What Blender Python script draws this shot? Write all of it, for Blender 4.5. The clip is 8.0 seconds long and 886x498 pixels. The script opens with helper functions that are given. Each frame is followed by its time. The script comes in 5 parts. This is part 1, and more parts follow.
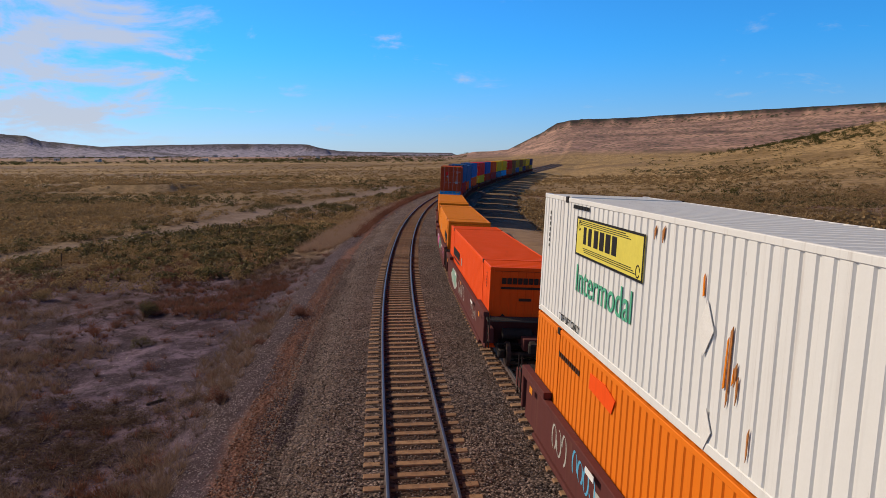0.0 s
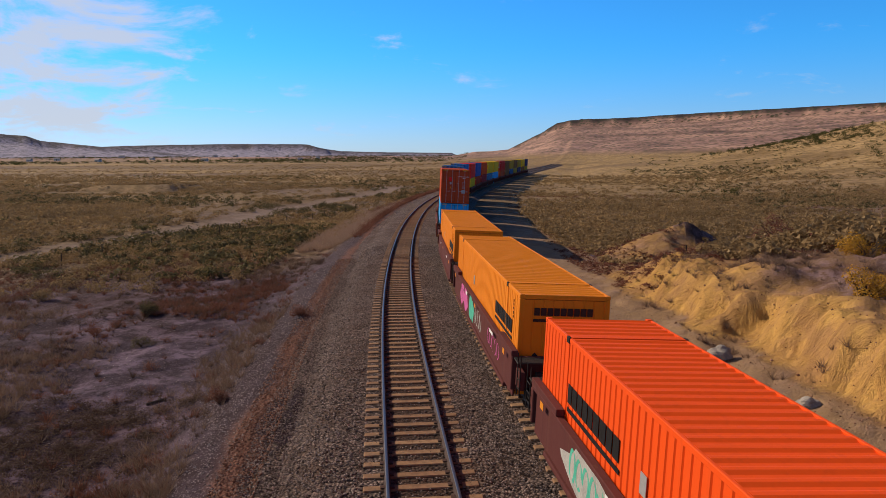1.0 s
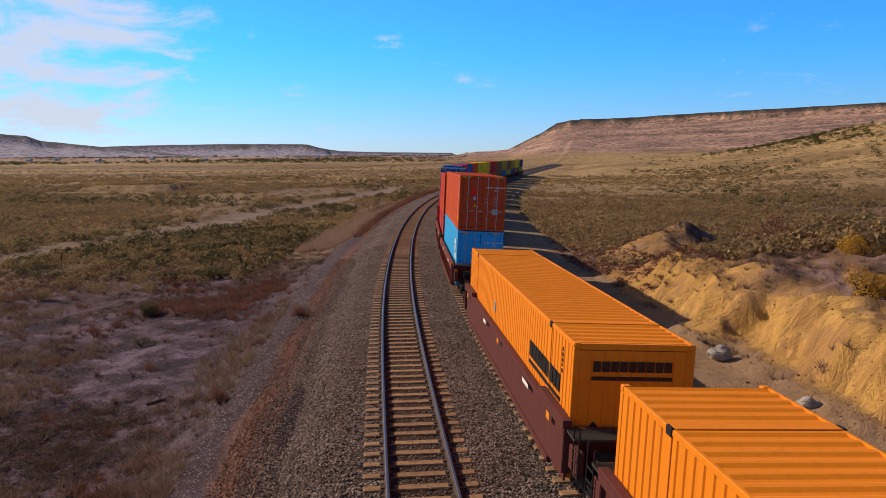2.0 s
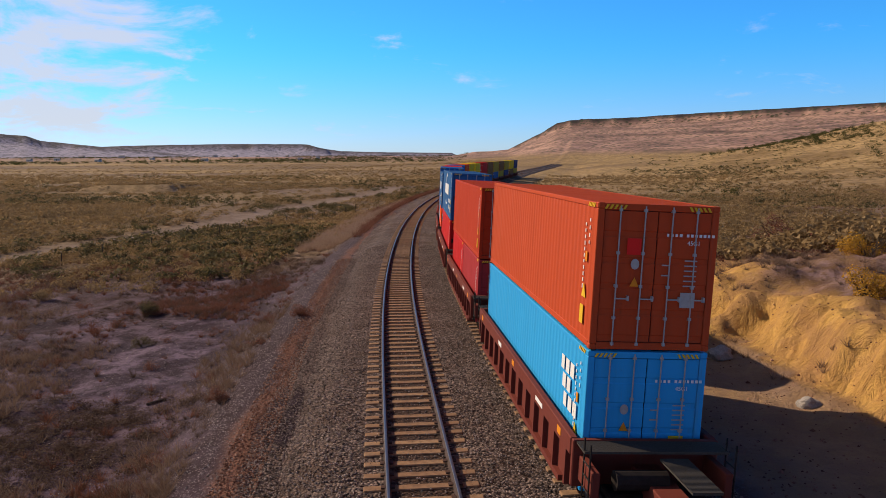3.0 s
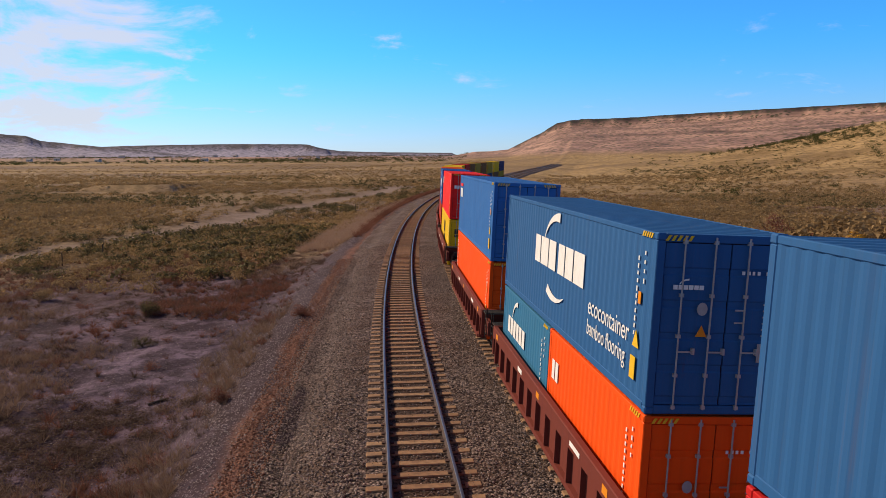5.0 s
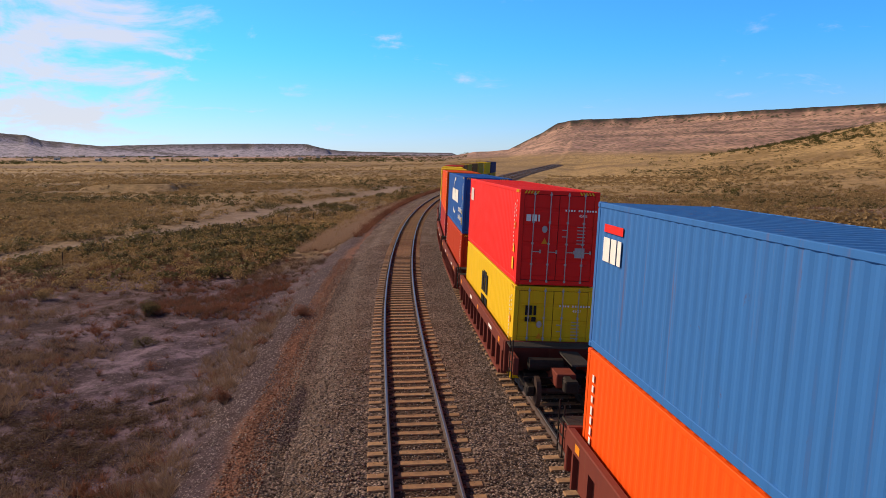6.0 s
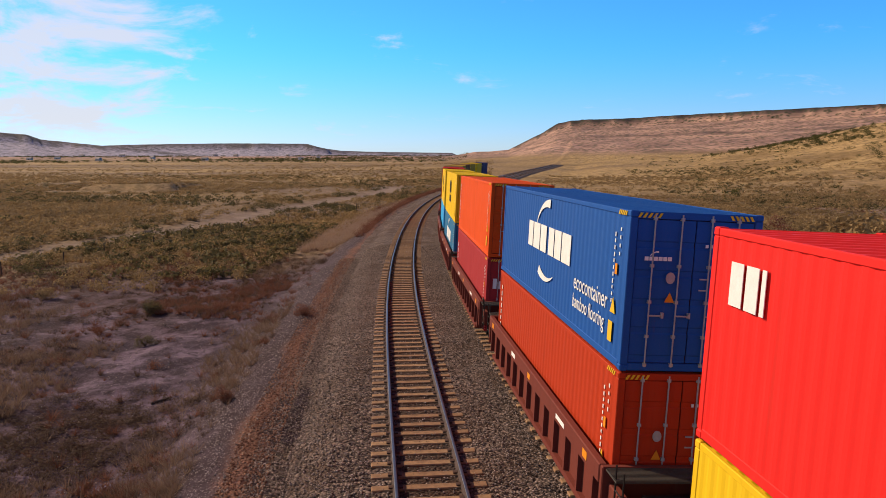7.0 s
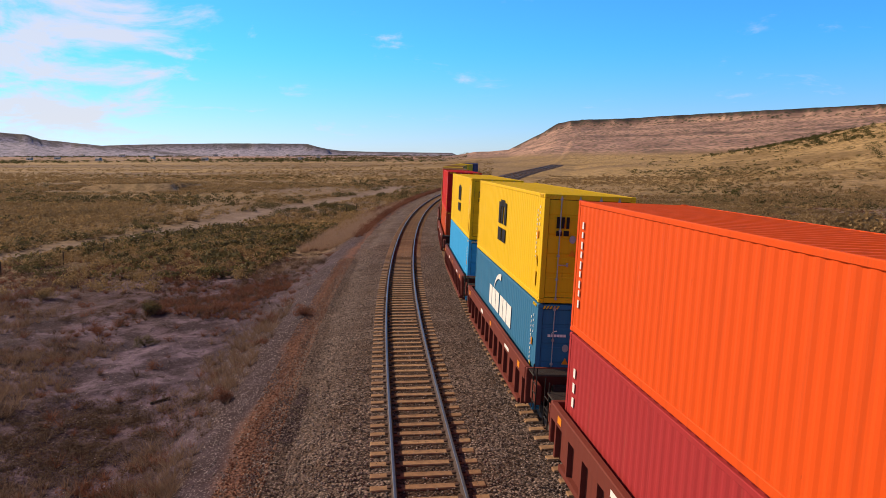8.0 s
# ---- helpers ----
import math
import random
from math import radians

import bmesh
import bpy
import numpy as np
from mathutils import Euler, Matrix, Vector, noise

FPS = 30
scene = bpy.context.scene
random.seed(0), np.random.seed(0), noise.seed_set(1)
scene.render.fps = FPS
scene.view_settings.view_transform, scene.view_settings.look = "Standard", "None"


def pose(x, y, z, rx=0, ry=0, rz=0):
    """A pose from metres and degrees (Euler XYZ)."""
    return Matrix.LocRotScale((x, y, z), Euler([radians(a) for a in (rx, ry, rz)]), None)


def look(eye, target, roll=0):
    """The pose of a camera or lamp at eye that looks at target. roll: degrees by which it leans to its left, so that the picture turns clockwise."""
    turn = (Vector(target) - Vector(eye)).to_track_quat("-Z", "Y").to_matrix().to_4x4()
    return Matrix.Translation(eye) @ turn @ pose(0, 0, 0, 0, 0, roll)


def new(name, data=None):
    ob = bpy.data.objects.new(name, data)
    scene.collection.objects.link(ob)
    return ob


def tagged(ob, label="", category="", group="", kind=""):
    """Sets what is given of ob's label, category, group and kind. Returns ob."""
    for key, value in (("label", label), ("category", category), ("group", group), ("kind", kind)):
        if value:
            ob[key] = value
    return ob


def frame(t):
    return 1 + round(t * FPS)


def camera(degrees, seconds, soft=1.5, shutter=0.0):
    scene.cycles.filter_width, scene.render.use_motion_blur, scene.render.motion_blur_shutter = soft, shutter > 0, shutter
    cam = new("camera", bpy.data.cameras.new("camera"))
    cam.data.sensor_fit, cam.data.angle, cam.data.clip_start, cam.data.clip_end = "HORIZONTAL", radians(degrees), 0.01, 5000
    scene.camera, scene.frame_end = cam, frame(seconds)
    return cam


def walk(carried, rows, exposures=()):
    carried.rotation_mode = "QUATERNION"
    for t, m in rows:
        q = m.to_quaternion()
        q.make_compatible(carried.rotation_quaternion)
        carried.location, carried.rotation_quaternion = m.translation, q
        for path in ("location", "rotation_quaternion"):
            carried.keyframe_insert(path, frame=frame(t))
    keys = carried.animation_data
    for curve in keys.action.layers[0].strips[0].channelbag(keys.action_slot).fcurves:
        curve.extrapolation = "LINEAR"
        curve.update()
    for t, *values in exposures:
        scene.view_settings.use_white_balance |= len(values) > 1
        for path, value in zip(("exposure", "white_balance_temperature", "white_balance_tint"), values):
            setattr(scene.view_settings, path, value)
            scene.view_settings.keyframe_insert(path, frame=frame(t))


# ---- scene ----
# The camera hovers beside the line and drifts a few centimetres.
EYE, TILT = 7.022, math.tan(0.12353)
cam = camera(63.07, 8.0, soft=0.6)


def hover(x, roll):
    return look((x, 0, EYE), (x, 10, EYE - 10 * TILT), roll)


walk(cam, [(0.0, hover(0.150, -0.19)), (1.0, hover(0.148, -0.19)), (3.0, hover(0.138, -0.19)),
           (3.5, hover(0.110, -0.20)), (4.5, hover(0.090, -0.20)), (6.0, hover(0.050, -0.09)),
           (6.5, hover(0.0, 0.0)), (7.0, hover(-0.050, 0.0)), (7.5, hover(-0.065, 0.0)), (8.0, hover(-0.020, 0.0))],
     exposures=[(0.0, -0.28, 6250, 13), (0.6, -0.34, 6150, 13), (1.3, -0.06, 6400, 13), (4.5, 0.0, 6500, 14), (6.2, 0.10, 6800, 15), (8.0, 0.12, 6800, 15)])

# World: clear sky with a bank of broken cloud on the sunward side.
SUN_EL, SUN_AZ = radians(33.5), radians(-57)      # azimuth from +y towards +x
to_sun = Vector((math.sin(SUN_AZ) * math.cos(SUN_EL), math.cos(SUN_AZ) * math.cos(SUN_EL), math.sin(SUN_EL)))
world = bpy.data.worlds.new("sky")
scene.world = world
world.use_nodes = True
wn, wl = world.node_tree.nodes, world.node_tree.links
wn.clear()
sky = wn.new("ShaderNodeTexSky")
sky.sky_type, sky.sun_disc = "NISHITA", False
sky.sun_elevation, sky.sun_rotation = SUN_EL, SUN_AZ
sky.air_density, sky.dust_density, sky.ozone_density = 1.0, 0.05, 3.0
w_tc = wn.new("ShaderNodeTexCoord")
w_sep = wn.new("ShaderNodeSeparateXYZ")
wl.new(w_tc.outputs["Generated"], w_sep.inputs[0])


def w_math(op, a, b=None, c=None):
    n = wn.new("ShaderNodeMath")
    n.operation = op
    for i, v in enumerate((a, b, c)):
        if v is None:
            continue
        if isinstance(v, (int, float)):
            n.inputs[i].default_value = v
        else:
            wl.new(v, n.inputs[i])
    return n.outputs[0]


def w_range(v, a, b):
    n = wn.new("ShaderNodeMapRange")
    n.interpolation_type = "SMOOTHSTEP"
    wl.new(v, n.inputs[0])
    n.inputs[1].default_value, n.inputs[2].default_value = a, b
    return n.outputs[0]


w_lift = w_math("ADD", w_math("MAXIMUM", w_sep.outputs[2], 0.0), 0.22)
w_vec = wn.new("ShaderNodeCombineXYZ")
wl.new(w_math("DIVIDE", w_sep.outputs[0], w_lift), w_vec.inputs[0])
wl.new(w_math("DIVIDE", w_sep.outputs[1], w_lift), w_vec.inputs[1])
w_noise = wn.new("ShaderNodeTexNoise")
w_noise.inputs["Scale"].default_value, w_noise.inputs["Detail"].default_value = 2.6, 10.0
w_noise.inputs["Roughness"].default_value, w_noise.inputs["Distortion"].default_value = 0.62, 0.35
wl.new(w_vec.outputs[0], w_noise.inputs["Vector"])
w_side = w_range(w_sep.outputs[0], -0.22, -0.48)
w_cover = w_math("ADD", w_noise.outputs[0], w_math("MULTIPLY", w_side, 0.25))
w_cloud = w_math("MULTIPLY", w_range(w_cover, 0.585, 0.80), w_range(w_sep.outputs[2], 0.0, 0.05))
# saturated blue higher up in the view
w_tint = wn.new("ShaderNodeMix")
w_tint.data_type, w_tint.blend_type = "RGBA", "MULTIPLY"
w_tint.inputs[0].default_value = 1.0
wl.new(sky.outputs[0], w_tint.inputs[6])
w_high = wn.new("ShaderNodeMix")
w_high.data_type = "RGBA"
wl.new(w_range(w_sep.outputs[2], 0.0, 0.16), w_high.inputs[0])
w_high.inputs[6].default_value = (0.66, 0.92, 1.50, 1)
w_high.inputs[7].default_value = (0.28, 1.12, 1.85, 1)
# above the view the sky is dimmed to weaken the fill on shaded faces
w_zenith = wn.new("ShaderNodeMix")
w_zenith.data_type = "RGBA"
wl.new(w_range(w_sep.outputs[2], 0.2, 0.45), w_zenith.inputs[0])
wl.new(w_high.outputs[2], w_zenith.inputs[6])
w_zenith.inputs[7].default_value = (0.09, 0.20, 0.46, 1)
wl.new(w_zenith.outputs[2], w_tint.inputs[7])
w_mix = wn.new("ShaderNodeMix")
w_mix.data_type = "RGBA"
wl.new(w_math("MULTIPLY", w_cloud, 0.85), w_mix.inputs[0])
wl.new(w_tint.outputs[2], w_mix.inputs[6])
w_mix.inputs[7].default_value = (7.0, 7.2, 7.7, 1)
w_bg = wn.new("ShaderNodeBackground")
w_bg.inputs[1].default_value = 0.098
wl.new(w_mix.outputs[2], w_bg.inputs[0])
w_out = wn.new("ShaderNodeOutputWorld")
wl.new(w_bg.outputs[0], w_out.inputs[0])

sun_data = bpy.data.lights.new("sun", "SUN")
sun_data.energy, sun_data.angle, sun_data.color = 5.0, radians(0.55), (1.0, 0.82, 0.58)
sun = new("sun", sun_data)
sun.matrix_world = look(to_sun * 200, (0, 0, 0))


# ---- materials ----
class Nodes:
    """A short hand for building one material."""

    def __init__(self, name, rough=0.8, metal=0.0):
        self.m = bpy.data.materials.new(name)
        self.m.use_nodes = True
        self.n, self.l = self.m.node_tree.nodes, self.m.node_tree.links
        self.b = self.n["Principled BSDF"]
        self.b.inputs["Roughness"].default_value = rough
        self.b.inputs["Metallic"].default_value = metal
        self.b.inputs["Specular IOR Level"].default_value = 0.12
        self.tc = self.n.new("ShaderNodeTexCoord").outputs["Object"]

    def put(self, v, socket):
        if isinstance(v, (int, float, tuple)):
            socket.default_value = (*v, 1) if isinstance(v, tuple) and len(v) == 3 and socket.type == "RGBA" else v
        else:
            self.l.new(v, socket)

    def stretched(self, x, y, z):
        n = self.n.new("ShaderNodeMapping")
        n.inputs["Scale"].default_value = (x, y, z)
        self.l.new(self.tc, n.inputs[0])
        return n.outputs[0]

    def noise(self, scale, detail=4, rough=0.6, vec=None, distort=0.0):
        n = self.n.new("ShaderNodeTexNoise")
        n.inputs["Scale"].default_value, n.inputs["Detail"].default_value = scale, detail
        n.inputs["Roughness"].default_value, n.inputs["Distortion"].default_value = rough, distort
        self.l.new(vec if vec is not None else self.tc, n.inputs["Vector"])
        return n.outputs[0]

    def cells(self, scale, out="Color", vec=None, feature="F1"):
        n = self.n.new("ShaderNodeTexVoronoi")
        n.feature = feature
        n.inputs["Scale"].default_value = scale
        self.l.new(vec if vec is not None else self.tc, n.inputs["Vector"])
        return n.outputs[out]

    def span(self, v, a, b, c=0.0, d=1.0):
        n = self.n.new("ShaderNodeMapRange")
        self.put(v, n.inputs[0])
        for i, x in enumerate((a, b, c, d)):
            n.inputs[i + 1].default_value = x
        return n.outputs[0]

    def math(self, op, a, b=0.0):
        n = self.n.new("ShaderNodeMath")
        n.operation = op
        self.put(a, n.inputs[0])
        self.put(b, n.inputs[1])
        return n.outputs[0]

    def mix(self, f, a, b, blend="MIX"):
        n = self.n.new("ShaderNodeMix")
        n.data_type, n.blend_type = "RGBA", blend
        self.put(f, n.inputs[0])
        self.put(a, n.inputs[6])
        self.put(b, n.inputs[7])
        return n.outputs[2]

    def attr(self, name):
        n = self.n.new("ShaderNodeAttribute")
        n.attribute_name = name
        s = self.n.new("ShaderNodeSeparateColor")
        self.l.new(n.outputs["Color"], s.inputs[0])
        return s.outputs[0], s.outputs[1], s.outputs[2]

    def island(self):
        return self.n.new("ShaderNodeNewGeometry").outputs["Random Per Island"]

    def any_object(self):
        return self.n.new("ShaderNodeObjectInfo").outputs["Random"]

    def bump(self, height, strength=0.4, distance=0.02):
        n = self.n.new("ShaderNodeBump")
        n.inputs["Strength"].default_value, n.inputs["Distance"].default_value = strength, distance
        self.put(height, n.inputs["Height"])
        self.l.new(n.outputs[0], self.b.inputs["Normal"])

    def done(self, color, rough=None):
        self.put(color, self.b.inputs["Base Color"])
        if rough is not None:
            self.put(rough, self.b.inputs["Roughness"])
        return self.m


def shade(c, k):
    return tuple(min(1.0, v * k) for v in c)


def paint(name, c, rough=0.5, wear=0.35, streak=0.5):
    """Weathered paint on steel: fading, rain streaks, grime and rust spots."""
    k = Nodes(name, rough)
    big = k.noise(0.7, 4)
    col = k.mix(k.span(big, 0.3, 0.7, 0, 0.55), c, tuple(0.90 * v + 0.003 for v in c))
    run = k.noise(1.0, 5, 0.65, k.stretched(5, 5, 0.22))
    col = k.mix(k.math("MULTIPLY", k.span(run, 0.52, 0.72), streak), col, tuple(0.60 * v + 0.006 for v in c))
    rust = k.noise(2.6, 8, 0.7, k.stretched(1.6, 1.6, 0.7))
    col = k.mix(k.math("MULTIPLY", k.span(rust, 0.66, 0.73), wear), col, (0.10, 0.038, 0.018))
    drip = k.noise(1.0, 6, 0.7, k.stretched(6, 6, 0.10))
    col = k.mix(k.math("MULTIPLY", k.math("MULTIPLY", k.span(drip, 0.56, 0.66), k.span(k.noise(0.55, 3), 0.42, 0.62)), wear * 1.5), col, tuple(0.55 * v + q for v, q in zip(c, (0.07, 0.035, 0.02))))
    fine = k.noise(38, 3)
    col = k.mix(k.span(fine, 0.3, 0.7, 0, 0.03), col, (0.22, 0.18, 0.14))
    k.b.inputs["Specular IOR Level"].default_value = 0.10
    k.bump(k.noise(3.0, 3), 0.25, 0.02)
    return k.done(col, k.span(big, 0.3, 0.7, rough + 0.08, rough + 0.25))


def plain(name, c, rough=0.7, metal=0.0, var=0.35, scale=6.0):
    k = Nodes(name, rough, metal)
    col = k.mix(k.span(k.noise(scale, 5), 0.3, 0.7), c, shade(c, 1 - var))
    col = k.mix(k.span(k.noise(scale * 9, 3), 0.45, 0.75, 0, 0.4), col, shade(c, 1 + var))
    k.bump(k.noise(scale * 6, 4), 0.3, 0.01)
    return k.done(col)


def terrain_material():
    k = Nodes("desert_ground", 0.95)
    path, bank, rock = k.attr("cover_a")
    gravel, gold, green = k.attr("cover_b")
    n1, n2, n3 = k.noise(0.05, 6, 0.6), k.noise(0.6, 7, 0.65), k.noise(9, 5, 0.7)
    peb = k.cells(27.0, "Color")
    n4 = k.noise(2.6, 7, 0.75)
    soil = k.mix(k.span(n2, 0.40, 0.56), (0.165, 0.115, 0.162), (0.042, 0.024, 0.036))
    soil = k.mix(k.math("MULTIPLY", k.span(n1, 0.45, 0.60), 0.55), soil, (0.070, 0.030, 0.020))
    soil = k.mix(k.span(n4, 0.50, 0.62, 0, 0.8), soil, (0.026, 0.015, 0.019))
    soil = k.mix(k.span(n3, 0.54, 0.68, 0, 0.6), soil, (0.22, 0.17, 0.20))
    scrub = k.mix(k.span(n2, 0.40, 0.60), (0.290, 0.190, 0.088), (0.135, 0.088, 0.040))
    scrub = k.mix(k.span(k.noise(0.22, 6, 0.7), 0.45, 0.65, 0, 0.8), scrub, (0.300, 0.195, 0.105))
    scrub = k.mix(k.span(n4, 0.50, 0.64, 0, 0.7), scrub, (0.050, 0.034, 0.015))
    col = k.mix(green, soil, scrub)
    straw = k.mix(k.span(k.noise(0.12, 7, 0.7), 0.35, 0.66), (0.48, 0.32, 0.150), (0.29, 0.190, 0.085))
    straw = k.mix(k.span(k.noise(0.30, 7, 0.75), 0.46, 0.62, 0, 0.8), straw, (0.085, 0.060, 0.020))
    straw = k.mix(k.span(k.noise(0.010, 6, 0.7), 0.50, 0.60, 0, 0.55), straw, (0.12, 0.070, 0.026))
    col = k.mix(gold, col, straw)
    sand = k.mix(k.span(n2, 0.35, 0.65), (0.27, 0.195, 0.155), (0.19, 0.135, 0.112))
    col = k.mix(path, col, k.mix(k.span(n3, 0.5, 0.75, 0, 0.5), sand, (0.16, 0.12, 0.10)))
    gully = k.noise(1.3, 6, 0.7, k.stretched(1.0, 1.0, 0.3), 0.6)
    clay = k.mix(k.span(gully, 0.35, 0.65), (0.62, 0.365, 0.105), (0.42, 0.225, 0.075))
    clay = k.mix(k.span(k.noise(0.5, 5, 0.65), 0.45, 0.62, 0, 0.75), clay, (0.36, 0.195, 0.09))
    clay = k.mix(k.span(n3, 0.55, 0.72, 0, 0.5), clay, (0.22, 0.115, 0.05))
    col = k.mix(bank, col, clay)
    scree = k.mix(k.span(k.noise(0.02, 7, 0.7), 0.4, 0.6), (0.40, 0.245, 0.190), (0.21, 0.125, 0.105))
    strata = k.noise(1.0, 4, 0.6, k.stretched(0.004, 0.004, 0.11))
    scree = k.mix(k.span(strata, 0.5, 0.62, 0, 0.65), scree, (0.52, 0.32, 0.235))
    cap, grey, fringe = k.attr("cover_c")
    # distance haze on the far mesas, painted in as a grey-purple base colour
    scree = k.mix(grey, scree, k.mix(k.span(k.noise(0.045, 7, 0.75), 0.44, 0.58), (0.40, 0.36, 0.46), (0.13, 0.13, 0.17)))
    scree = k.mix(cap, scree, (0.035, 0.026, 0.026))
    dots = k.cells(0.13, "Distance")
    scree = k.mix(k.math("MULTIPLY", k.span(dots, 0.26, 0.50, 0.85, 0.0), k.math("SUBTRACT", 1.0, k.math("MULTIPLY", grey, 0.65))), scree, (0.045, 0.052, 0.030))
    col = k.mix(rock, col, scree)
    stone = k.mix(k.span(k.noise(0.9, 3), 0.4, 0.6), (0.050, 0.030, 0.036), (0.034, 0.018, 0.020))
    sep = k.n.new("ShaderNodeSeparateColor")
    k.l.new(peb, sep.inputs[0])
    stone = k.mix(k.span(sep.outputs[0], 0.84, 1.0, 0, 0.9), stone, (0.34, 0.27, 0.28))
    red = k.mix(sep.outputs[1], (0.055, 0.020, 0.014), (0.29, 0.13, 0.085))
    stone = k.mix(fringe, stone, k.mix(k.span(sep.outputs[2], 0.55, 0.9, 0, 0.7), red, (0.10, 0.075, 0.065)))
    col = k.mix(gravel, col, stone)
    k.bump(k.math("ADD", k.math("ADD", n3, k.math("MULTIPLY", n2, 2.0)), k.math("MULTIPLY", gully, k.math("MULTIPLY", bank, 5.0))), 0.8, 0.12)
    return k.done(col)


def ballast_material():
    k = Nodes("ballast_stone", 0.9)
    rnd = k.cells(13.0, "Color")
    sep = k.n.new("ShaderNodeSeparateColor")
    k.l.new(rnd, sep.inputs[0])
    col = k.mix(sep.outputs[0], (0.034, 0.021, 0.019), (0.32, 0.230, 0.198))
    col = k.mix(k.span(k.noise(0.5, 5), 0.42, 0.66, 0, 0.7), col, (0.085, 0.044, 0.027))
    stain = k.attr("stain")[0]
    col = k.mix(k.math("MULTIPLY", stain, 0.8), col, (0.045, 0.020, 0.012))
    # gaps between the stones are darkened in the colour itself
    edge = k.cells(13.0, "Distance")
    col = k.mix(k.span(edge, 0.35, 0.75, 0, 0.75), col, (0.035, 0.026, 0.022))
    k.bump(k.math("SUBTRACT", k.math("MULTIPLY", sep.outputs[1], 0.6), edge), 1.0, 0.05)
    return k.done(col)


def stone_material(name, a, b):
    k = Nodes(name, 0.9)
    col = k.mix(k.island(), a, b)
    return k.done(k.mix(k.span(k.noise(25, 3), 0.4, 0.7, 0, 0.5), col, shade(a, 0.6)))


def leaf_material(name, a, b, c):
    """Each clump takes a tone of its own between three."""
    k = Nodes(name, 0.85)
    r = k.island()
    col = k.mix(k.span(r, 0.0, 0.6), a, b)
    col = k.mix(k.span(r, 0.72, 1.0), col, c)
    col = k.mix(k.span(k.noise(0.07, 4), 0.4, 0.65, 0, 0.55), col, shade(a, 0.62))
    k.b.inputs["Specular IOR Level"].default_value = 0.15
    thin = k.n.new("ShaderNodeBsdfTranslucent")
    k.l.new(col, thin.inputs[0])
    both = k.n.new("ShaderNodeMixShader")
    both.inputs[0].default_value = 0.36
    k.l.new(k.b.outputs[0], both.inputs[1])
    k.l.new(thin.outputs[0], both.inputs[2])
    k.l.new(both.outputs[0], k.n["Material Output"].inputs[0])
    return k.done(col)


M_GROUND, M_BALLAST = terrain_material(), ballast_material()
M_STONE = stone_material("crushed_stone", (0.036, 0.023, 0.020), (0.42, 0.320, 0.280))
M_STONE_RED = stone_material("reddish_stone", (0.085, 0.028, 0.016), (0.40, 0.215, 0.145))
M_PEBBLE = stone_material("pale_pebble", (0.10, 0.075, 0.070), (0.52, 0.44, 0.40))
M_RAIL = plain("rusty_rail_steel", (0.075, 0.048, 0.04), 0.6, 0.3, 0.4, 8)
M_RAILHEAD = plain("polished_rail_head", (0.17, 0.165, 0.18), 0.42, 0.9, 0.2, 5)
M_CLIP = plain("rusty_fastening", (0.10, 0.055, 0.04), 0.7, 0.3)
M_SAGE = leaf_material("sage_leaves", (0.25, 0.162, 0.075), (0.35, 0.230, 0.108), (0.45, 0.315, 0.160))
M_GREEN = leaf_material("green_shrub_leaves", (0.082, 0.070, 0.032), (0.14, 0.112, 0.048), (0.22, 0.170, 0.070))
M_DRY = leaf_material("dry_russet_stalks", (0.150, 0.054, 0.036), (0.21, 0.088, 0.056), (0.30, 0.185, 0.135))
M_STRAW = leaf_material("pale_straw_stalks", (0.25, 0.165, 0.115), (0.18, 0.112, 0.080), (0.36, 0.26, 0.19))
M_PALEGRASS = leaf_material("pale_pink_grass", (0.36, 0.235, 0.165), (0.44, 0.30, 0.215), (0.50, 0.37, 0.28))
M_RABBIT = leaf_material("golden_brush", (0.44, 0.23, 0.028), (0.58, 0.31, 0.04), (0.26, 0.16, 0.035))
M_BROWN = leaf_material("grey_brown_twigs", (0.075, 0.044, 0.034), (0.125, 0.078, 0.055), (0.18, 0.125, 0.085))
M_DARKBUSH = leaf_material("juniper_foliage", (0.060, 0.064, 0.020), (0.090, 0.088, 0.028), (0.14, 0.115, 0.04))
M_STEM = plain("grey_brush_stem", (0.10, 0.075, 0.055), 0.9)


def tie_material():
    k = Nodes("tie_concrete_rust_stained", 0.9)
    base = k.mix(k.any_object(), (0.34, 0.205, 0.115), (0.25, 0.14, 0.08))
    col = k.mix(k.span(k.noise(5, 5), 0.4, 0.65, 0, 0.7), base, (0.15, 0.085, 0.055))
    k.bump(k.noise(40, 4), 0.4, 0.01)
    return k.done(col)


M_TIE = tie_material()


# ---- mesh helpers ----
def mesh_of(name, verts, faces):
    """A mesh from arrays: verts (n, 3), faces (m, 3 or 4)."""
    verts, faces = np.asarray(verts, np.float32), np.asarray(faces, np.int32)
    me = bpy.data.meshes.new(name)
    me.vertices.add(len(verts))
    me.vertices.foreach_set("co", verts.ravel())
    me.loops.add(faces.size)
    me.loops.foreach_set("vertex_index", faces.ravel())
    me.polygons.add(len(faces))
    me.polygons.foreach_set("loop_start", np.arange(0, faces.size, faces.shape[1], dtype=np.int32))
    me.update(calc_edges=True)
    me.validate()
    return me


def smooth(me):
    me.polygons.foreach_set("use_smooth", np.ones(len(me.polygons), bool))


